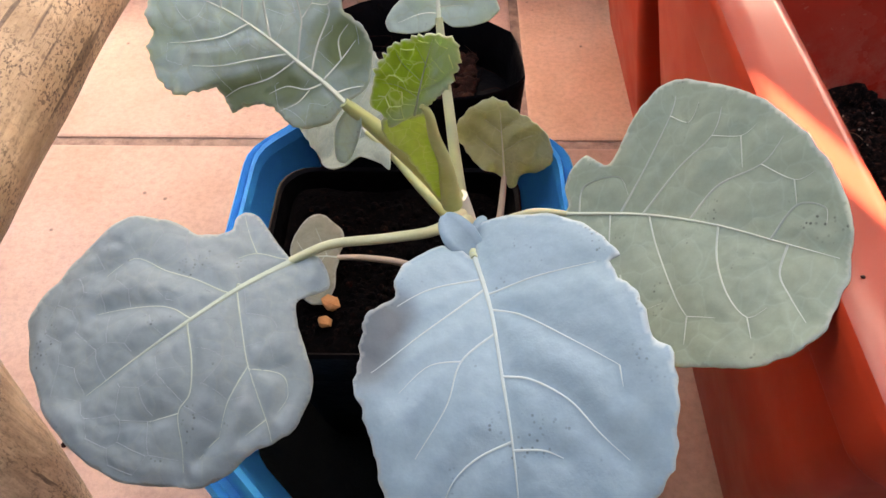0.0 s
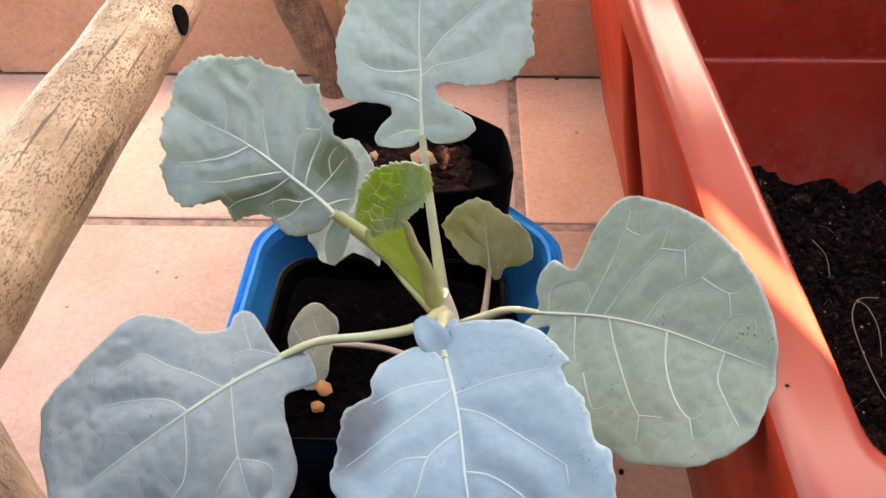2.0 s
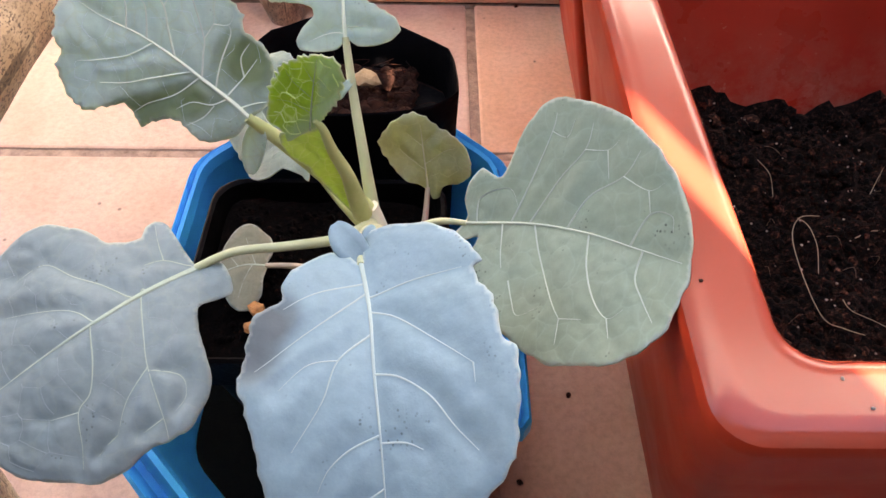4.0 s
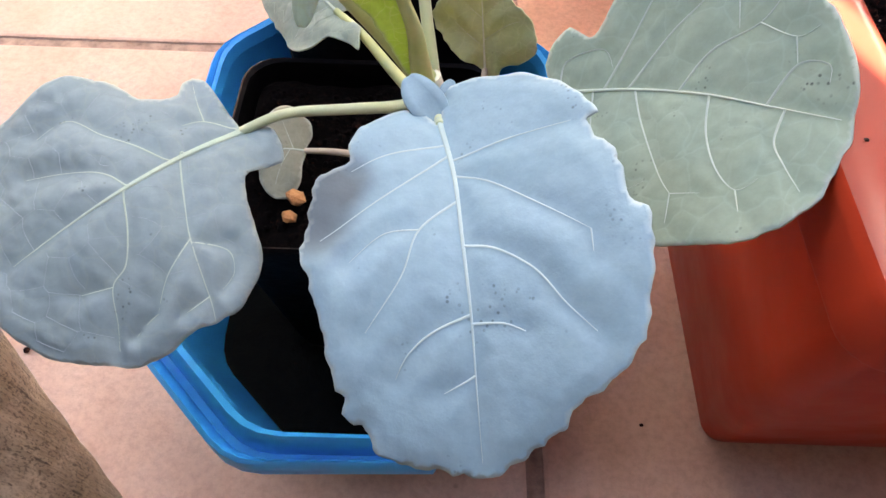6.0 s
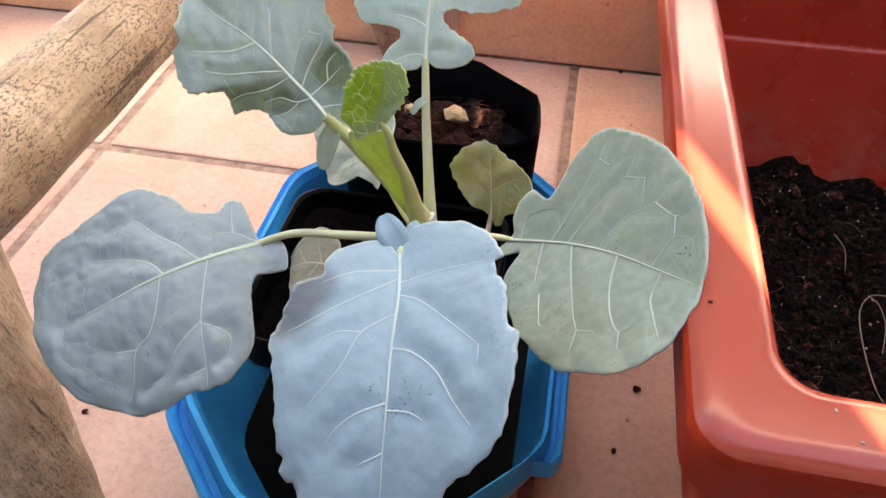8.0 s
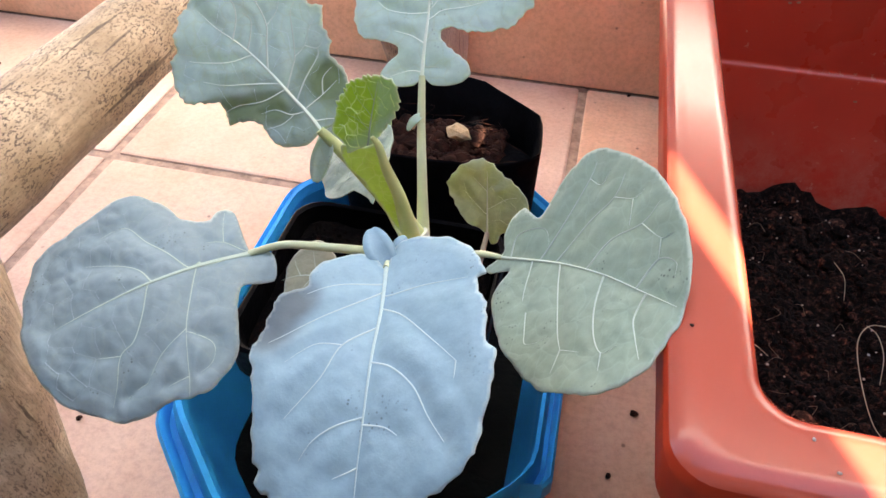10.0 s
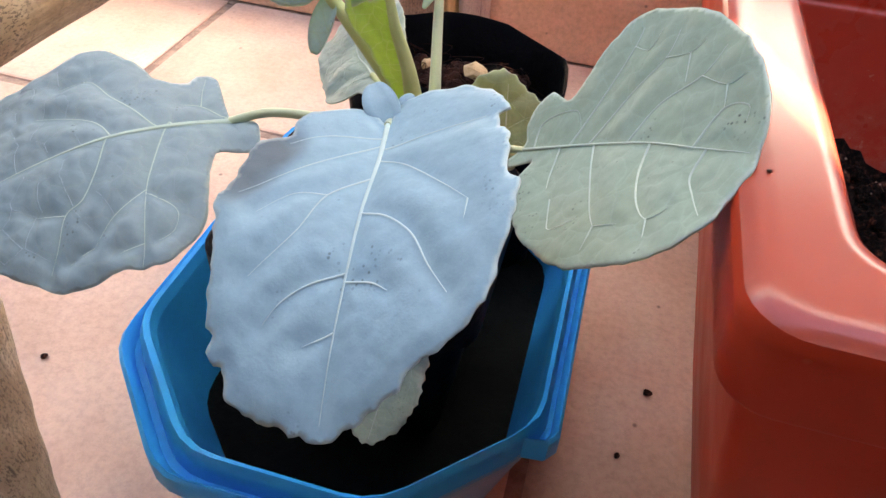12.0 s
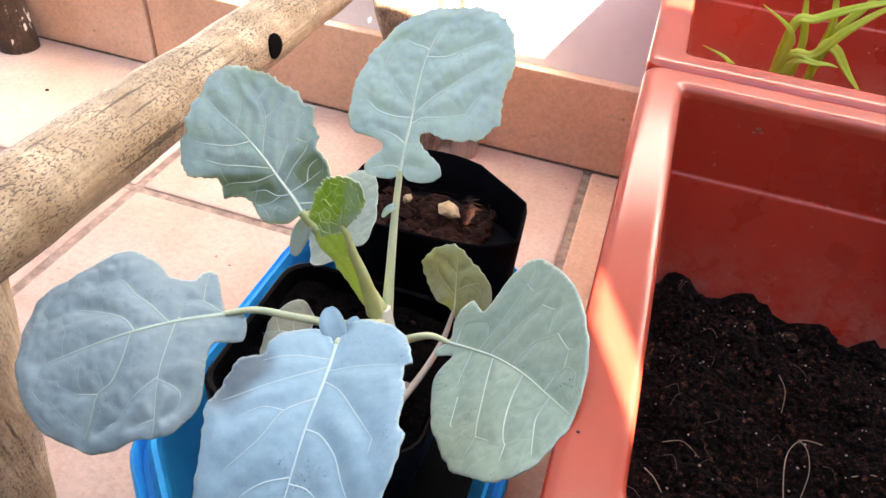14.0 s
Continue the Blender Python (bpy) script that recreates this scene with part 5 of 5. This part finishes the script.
        pad = noise.voronoi(Vector((p.x * 220 + noise.noise(p.to_3d() * 200) * 0.5, p.y * 220, seed * 1.1)))[0]
        lift += net * min(1.0, (pad[1] - pad[0]) / 0.4) * min(1, g / 0.003) * min(1, d / 0.002)
        e = nearest(p.x, p.y, NA, NB)
        lift += pucker * (0.35 + 0.65 * math.exp(-g / 0.009)) * (1 - math.exp(-(e / 0.0013) ** 2)) * (0.6 + 0.8 * noise.noise(Vector((p.x * 90, p.y * 90, seed + 8)))) * min(1, d / 0.0015)
        for du, dv, dr, deep, bare in dips:
            lift -= deep * math.exp(-((p.x - du) ** 2 + (p.y - dv) ** 2) / dr ** 2)
        return lift + 0.00010 * noise.noise(Vector((p.x * 420, p.y * 420, seed))) * min(1, d / 0.002)

    verts, margin = [], []
    for p, src in zip(flat, origin):
        g = far[src[0]] if src else 0.0
        lift = relief(p, g)
        verts.append(surface.at(p.x, p.y, lift))
        margin.append(max(0.0, 1 - g / 0.0006) * pale_edge)
    a, b, c = (verts[i] for i in faces[len(faces) // 2][:3])
    probe = surface.at(length * 0.5, 0.001, 0.001) - surface.at(length * 0.5, 0.001, 0.0)
    if (b - a).cross(c - a).dot(probe) < 0:
        faces = [tuple(reversed(q)) for q in faces]
    blade_ob = pydata(name, verts, [tuple(q) for q in faces], material, parent, label)
    attr = blade_ob.data.attributes.new("margin", "FLOAT", "POINT")
    attr.data.foreach_set("value", margin)
    # patch strength: towards the leaf base and round each dip
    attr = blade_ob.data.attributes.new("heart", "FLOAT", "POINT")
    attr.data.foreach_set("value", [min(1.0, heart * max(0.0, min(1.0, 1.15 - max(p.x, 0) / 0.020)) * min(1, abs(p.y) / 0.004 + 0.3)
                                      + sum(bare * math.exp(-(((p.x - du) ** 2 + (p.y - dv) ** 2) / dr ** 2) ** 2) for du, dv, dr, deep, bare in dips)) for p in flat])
    mod = blade_ob.modifiers.new("thick", "SOLIDIFY")
    mod.thickness, mod.offset = 0.00045, -1.0
    vm = vein_mat or M_VEIN
    path = [surface.at(u, 0, 0.00008) for u in np.linspace(-0.001, length * 0.97, 40)]
    v, f = tube(path, (rib[0] * 0.60, rib[0] * 0.44, rib[0] * 0.32, rib[1] * 0.55, rib[1] * 0.2), 8, 0.7)
    pydata("midrib", v, f, vm, blade_ob, "pale raised midrib")
    for k, line in enumerate(lines):
        foot = [(line[0][0] - 0.0012, 0.0)] if 0.0002 < abs(line[0][1]) < 0.0022 else []
        s = spline([(x, y, 0) for x, y in foot + line], 8)
        path = [surface.at(q.x, q.y, 0.00010 + relief(q.to_2d(), 0.01)) for q in s]
        r = rib[0] * side_vein * (1.0 if abs(line[0][1]) < 0.003 else 0.68)
        v, f = tube(path, (r, r * 0.72, r * 0.5, r * 0.22), 6, 0.4)
        pydata("vein", v, f, vm, blade_ob)
    fine = []
    for k, (a, b) in enumerate(mesh_lines if net_r else ()):
        a, b = Vector(a), Vector(b)
        side = Vector((a.y - b.y, b.x - a.x)) * (0.14 * noise.noise(Vector((k * 1.7, seed, 2))))
        path = []
        for w in np.linspace(0, 1, 5):
            q = a.lerp(b, w) + side * (4 * w * (1 - w))
            path.append(surface.at(q.x, q.y, 0.00006 + relief(q, 0.01)))
        r = net_r * (0.55 + 0.9 * abs(noise.noise(Vector((k * 0.9, seed * 2.2, 5)))))
        fine.append(tube(path, (r, r * 0.8, r), 5, 0.6, caps=False))
    if fine:
        v, f = joined(fine)
        pydata("vein_network", v, f, net_mat or material, blade_ob)["kind"] = "stuff"
    return blade_ob


def stalk(parent, name, points, radii, material, label="", flat=1.0):
    v, f = tube(spline([Vector(p) for p in points], 8), radii, 12, flat, 0.02, 2)
    return pydata(name, v, f, material, parent, label)


plant = thing("broccoli_plant", "young blue-green broccoli plant with broad waxy leaves in a black pot", "plant", (0.0, 0.0, 0.0))
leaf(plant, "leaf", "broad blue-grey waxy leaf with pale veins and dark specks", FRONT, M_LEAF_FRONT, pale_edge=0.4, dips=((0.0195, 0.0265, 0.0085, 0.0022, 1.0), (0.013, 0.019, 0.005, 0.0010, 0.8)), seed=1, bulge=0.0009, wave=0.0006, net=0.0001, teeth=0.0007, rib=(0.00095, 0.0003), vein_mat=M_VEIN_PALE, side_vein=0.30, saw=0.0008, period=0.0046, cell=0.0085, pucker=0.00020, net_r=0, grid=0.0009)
leaf(plant, "leaf", "grey-green rounded leaf with an eared base and a puckered surface", WEST, M_LEAF_WEST, seed=2, bulge=0.0013, wave=0.0005, net=0.0003, teeth=0.0003, rib=(0.0015, 0.0004), cell=0.0062, pucker=0.0008, net_mat=M_NET_WEST, net_r=0.00007, grid=0.0009)
leaf(plant, "leaf", "sage green round leaf with a notched base resting by the planter rim", EAST, M_LEAF_EAST, vein_mat=M_VEIN_EAST, seed=3, bulge=0.0005, wave=0.0005, net=0.0001, teeth=0.0003, rib=(0.0009, 0.0004), cell=0.0070, pucker=0.00013, net_r=0, side_vein=0.33, grid=0.0009)
# these dips and heart paint the curled lower lobe's shade in dark olive
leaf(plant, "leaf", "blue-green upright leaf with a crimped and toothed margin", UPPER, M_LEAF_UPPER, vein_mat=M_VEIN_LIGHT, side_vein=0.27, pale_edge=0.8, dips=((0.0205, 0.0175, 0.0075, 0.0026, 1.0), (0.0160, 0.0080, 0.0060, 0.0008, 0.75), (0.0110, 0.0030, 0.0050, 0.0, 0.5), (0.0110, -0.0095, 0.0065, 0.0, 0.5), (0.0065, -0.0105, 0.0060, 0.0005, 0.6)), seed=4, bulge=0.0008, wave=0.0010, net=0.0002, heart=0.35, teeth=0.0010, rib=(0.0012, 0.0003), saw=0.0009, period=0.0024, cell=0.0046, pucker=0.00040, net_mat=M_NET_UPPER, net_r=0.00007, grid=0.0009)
leaf(plant, "leaf", "tall blue-green leaf with two rounded lobes at its base", TALL, M_LEAF_UPPER, vein_mat=M_VEIN_LIGHT, side_vein=0.27, pale_edge=0.6, seed=5, bulge=0.0006, wave=0.0006, net=0.0002, heart=0.2, teeth=0.0005, rib=(0.0011, 0.0004), saw=0.0008, period=0.0032, cell=0.0066, pucker=0.00014, net_r=0, grid=0.0009)
leaf(plant, "leaf", "small olive yellow ageing leaf", SMALL, M_LEAF_OLD, vein_mat=M_VEIN_OLD, seed=6, bulge=0.0005, wave=0.0022, saw=0.0009, period=0.0045, teeth=0.0003, rib=(0.0009, 0.0003))
leaf(plant, "leaf", "pale grey-green leaf hanging behind the others", PALE, M_LEAF_PALE, seed=7, teeth=0.0006, rib=(0.0010, 0.0003))
leaf(plant, "leaf", "small bright yellow-green heart leaf with a frilled edge", YOUNG, M_LEAF_YOUNG, pale_edge=1.0, dips=((0.020, 0.004, 0.0055, 0.0, 0.9), (0.016, 0.0055, 0.0050, 0.0, 0.9), (0.012, 0.0060, 0.0045, 0.0, 0.9), (0.008, 0.0055, 0.0042, 0.0, 0.9), (0.004, 0.0040, 0.0042, 0.0, 0.9), (0.0, 0.0, 0.0035, 0.0, 0.8), (-0.0035, -0.0030, 0.0035, -0.0008, 0.9)), seed=8, bulge=0.0012, wave=0.0018, net=0.0003, teeth=0.0008, rib=(0.0008, 0.0003), grid=0.0008, saw=0.0018, period=0.0022, cell=0.0036, pucker=0.0008, net_mat=M_NET_YOUNG, net_r=0.00019)
SHEATH = dict(mid=[(-7.5, 37, 172), (-10, 33.5, 186), (-14.5, 31.5, 198)], right=[(0.95, -0.2, 0.2), (0.9, -0.3, 0.1)], left=[(-0.8, -0.5, -0.1), (-0.85, -0.4, 0.1)], curl=(0, 0),
              outline=[(-9.5, 0), (-6, 3.2), (2.5, 3), (9, 3.2), (17.5, 3.6), (25, 4.6), (33.5, 7), (31, 2), (30.6, -1.5), (31, -4.8), (27.5, -6.8), (23.5, -6.7), (19, -5.4), (10, -4.2), (-1, -2.5)], veins=[[(8, 0), (16, 2), (24, 4)], [(12, 0), (20, -3), (25, -5)]])
leaf(plant, "leaf", "unfurling yellow-green heart leaf", SHEATH, M_LEAF_SHEATH, pale_edge=0.8, seed=9, wave=0.0006, teeth=0.0006, rib=(0.0006, 0.0002), grid=0.0008, cell=0.0034, pucker=0.0006, net_mat=M_NET_YOUNG, net_r=0.00016)
LOW = dict(mid=[(-42.5, 55, 118), (-49, 54.2, 119.5), (-55, 53, 118.5), (-60, 52, 116)], right=[(-0.10, 0.90, 0.12), (-0.10, 0.90, 0.12)], left=[(0.12, -0.88, -0.12), (0.12, -0.88, -0.12)], curl=(-5, -5),
           outline=[(0, 1), (-2, 6), (-1, 12), (4, 17), (9, 18.5), (14, 15), (18, 9), (17, 3), (16, -3), (15, -9), (13, -14), (10, -17), (5, -17), (2, -12), (1.5, -6), (0, -1)], veins=[[(4, 0), (6, 6), (8, 12)], [(5, 0), (8, -6), (10, -12)], [(10, 0), (13, 5), (15, 9)]])
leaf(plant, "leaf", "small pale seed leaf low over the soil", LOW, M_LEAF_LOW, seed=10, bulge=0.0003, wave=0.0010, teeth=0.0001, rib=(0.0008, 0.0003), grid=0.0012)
UNDER = dict(mid=[(-1, 33, 113), (-1.5, 20, 108), (-1.5, 5, 99), (-2, -12, 88.5)], right=[(0.97, 0.1, 0.1), (0.97, 0.1, 0.1)], left=[(-0.97, 0.1, 0.1), (-0.97, 0.1, 0.1)], curl=(-8, -8),
             outline=[(2, 1), (10, 7), (22, 10.5), (36, 11), (46, 8), (51, 2), (51, -3), (46, -9), (35, -12), (20, -10), (9, -6), (2, -1)], veins=[[(14, 0), (22, 4), (30, 7)], [(20, 0), (28, -4), (36, -8)]])
leaf(plant, "leaf", "old pale grey-green lower leaf drooping over the pot edge", UNDER, M_LEAF_PALE, seed=12, bulge=0.0004, wave=0.001, saw=0.0012, period=0.0035, teeth=0.0003, rib=(0.0010, 0.0003), grid=0.0014)


def leaflet(name, points, width, material, label, seed, facing):
    """A small oval leaflet along a path."""
    path = spline(points, 6)
    n = len(path)
    verts, faces = [], []
    for i, p in enumerate(path):
        d = (path[min(i + 1, n - 1)] - path[max(i - 1, 0)]).normalized()
        s = d.cross(Vector(facing)).normalized()
        up = s.cross(d)
        w = width * math.sin(math.pi * (0.06 + 0.90 * (i / (n - 1)) ** 0.85)) ** 0.7
        for k in (-1, -0.5, 0, 0.5, 1):
            verts.append(p + s * (w * k) + up * (w * 0.22 * k * k))
    for i in range(n - 1):
        for j in range(4):
            a = i * 5 + j
            faces.append((a, a + 1, a + 6, a + 5))
    ob = pydata(name, verts, faces, material, plant, label)
    mod = ob.modifiers.new("thick", "SOLIDIFY")
    mod.thickness = 0.0005
    return ob


leaflet("leaflet", [(0.0005, 0.0015, 0.1895), (-0.0035, 0.0045, 0.1925), (-0.0065, 0.0090, 0.1935)], 0.0035, M_LEAF_FRONT, "small oval blue-green leaflet on a stalk", 1, (0, -0.6, 0.8))
leaflet("leaflet", [(0.0005, 0.0040, 0.1885), (0.0012, 0.0070, 0.1915), (0.0022, 0.0095, 0.1925)], 0.0016, M_LEAF_FRONT, "tiny blue-green leaflet on a stalk", 2, (0, -0.6, 0.8))
leaflet("leaflet", [(-0.0280, 0.0395, 0.1965), (-0.0305, 0.0375, 0.1895), (-0.0322, 0.0355, 0.1825)], 0.0029, M_LEAF_UPPER, "narrow blue-green leaflet hanging from a stalk", 3, (0.1, -0.6, 0.8))
leaflet("leaflet", [(-0.0064, 0.0622, 0.1930), (-0.0090, 0.0600, 0.1915), (-0.0106, 0.0590, 0.1885)], 0.0011, M_LEAF_UPPER, "tiny green leaflet on a tall stalk", 4, (0.1, -0.8, 0.5))

stalk(plant, "stem", [(0.0040, 0.0400, 0.105), (0.0015, 0.0390, 0.130), (0.0000, 0.0400, 0.150), (-0.0035, 0.0420, 0.163)], (0.0032, 0.0034, 0.0036, 0.0034), M_STEM, "thick whitish main stem")
stalk(plant, "leaf_stalk", [(-0.0005, 0.0370, 0.158), (-0.0015, 0.0230, 0.1740), (-0.0008, 0.0090, 0.1860), (0.0000, -0.0005, 0.1905)], (0.0024, 0.0017, 0.0014, 0.0008), M_STALK_PALE)
stalk(plant, "leaf_stalk", [(-0.0020, 0.0380, 0.160), (-0.0090, 0.0220, 0.1725), (-0.0200, 0.0145, 0.1785), (-0.0330, 0.0125, 0.1785), (-0.0425, 0.0096, 0.1757)], (0.0020, 0.0014, 0.0012, 0.0011, 0.0010), M_STALK_PALE)
stalk(plant, "leaf_stalk", [(0.0010, 0.0400, 0.148), (0.0080, 0.0370, 0.157), (0.0170, 0.0335, 0.1665), (0.0250, 0.0285, 0.1718)], (0.0022, 0.0015, 0.0011, 0.0007), M_STALK_PALE)
stalk(plant, "leaf_stalk", [(-0.0030, 0.0420, 0.160), (-0.0120, 0.0415, 0.1745), (-0.0220, 0.0405, 0.1880), (-0.0305, 0.0394, 0.1985)], (0.0034, 0.0029, 0.0022, 0.0013), M_STALK)
stalk(plant, "leaf_stalk", [(-0.0020, 0.0440, 0.158), (-0.0040, 0.0510, 0.1720), (-0.0065, 0.0600, 0.1880), (-0.0084, 0.0688, 0.2020)], (0.0022, 0.0016, 0.0013, 0.0010), M_STALK_PALE)
stalk(plant, "leaf_stalk", [(-0.0045, 0.0388, 0.1641), (-0.0055, 0.0361, 0.1747), (-0.0065, 0.0332, 0.1852), (-0.0089, 0.031, 0.1954), (-0.01, 0.029, 0.2039), (-0.0116, 0.0287, 0.2066)], (0.0030, 0.0024, 0.0018, 0.0014, 0.0010, 0.0006), M_STALK)
stalk(plant, "leaf_stalk", [(-0.0030, 0.0430, 0.150), (-0.0130, 0.0530, 0.1540), (-0.0230, 0.0660, 0.1560), (-0.0313, 0.0758, 0.1559)], (0.0020, 0.0016, 0.0013, 0.0010), M_STALK)
stalk(plant, "leaf_stalk", [(0.0040, 0.0410, 0.1120), (0.0090, 0.0560, 0.1165), (0.0125, 0.0700, 0.1230), (0.0138, 0.0800, 0.1325)], (0.0016, 0.0014, 0.0012, 0.0009), M_STALK_OLD)
stalk(plant, "leaf_stalk", [(0.0010, 0.0430, 0.1150), (-0.0180, 0.0510, 0.1190), (-0.0320, 0.0540, 0.1190), (-0.0430, 0.0550, 0.1180)], (0.0014, 0.0012, 0.0011, 0.0009), M_STALK_OLD)
stalk(plant, "leaf_stalk", [(0.0025, 0.0385, 0.1120), (0.0000, 0.0350, 0.1145), (-0.0010, 0.0320, 0.1130)], (0.0015, 0.0013, 0.0011), M_STALK_OLD)
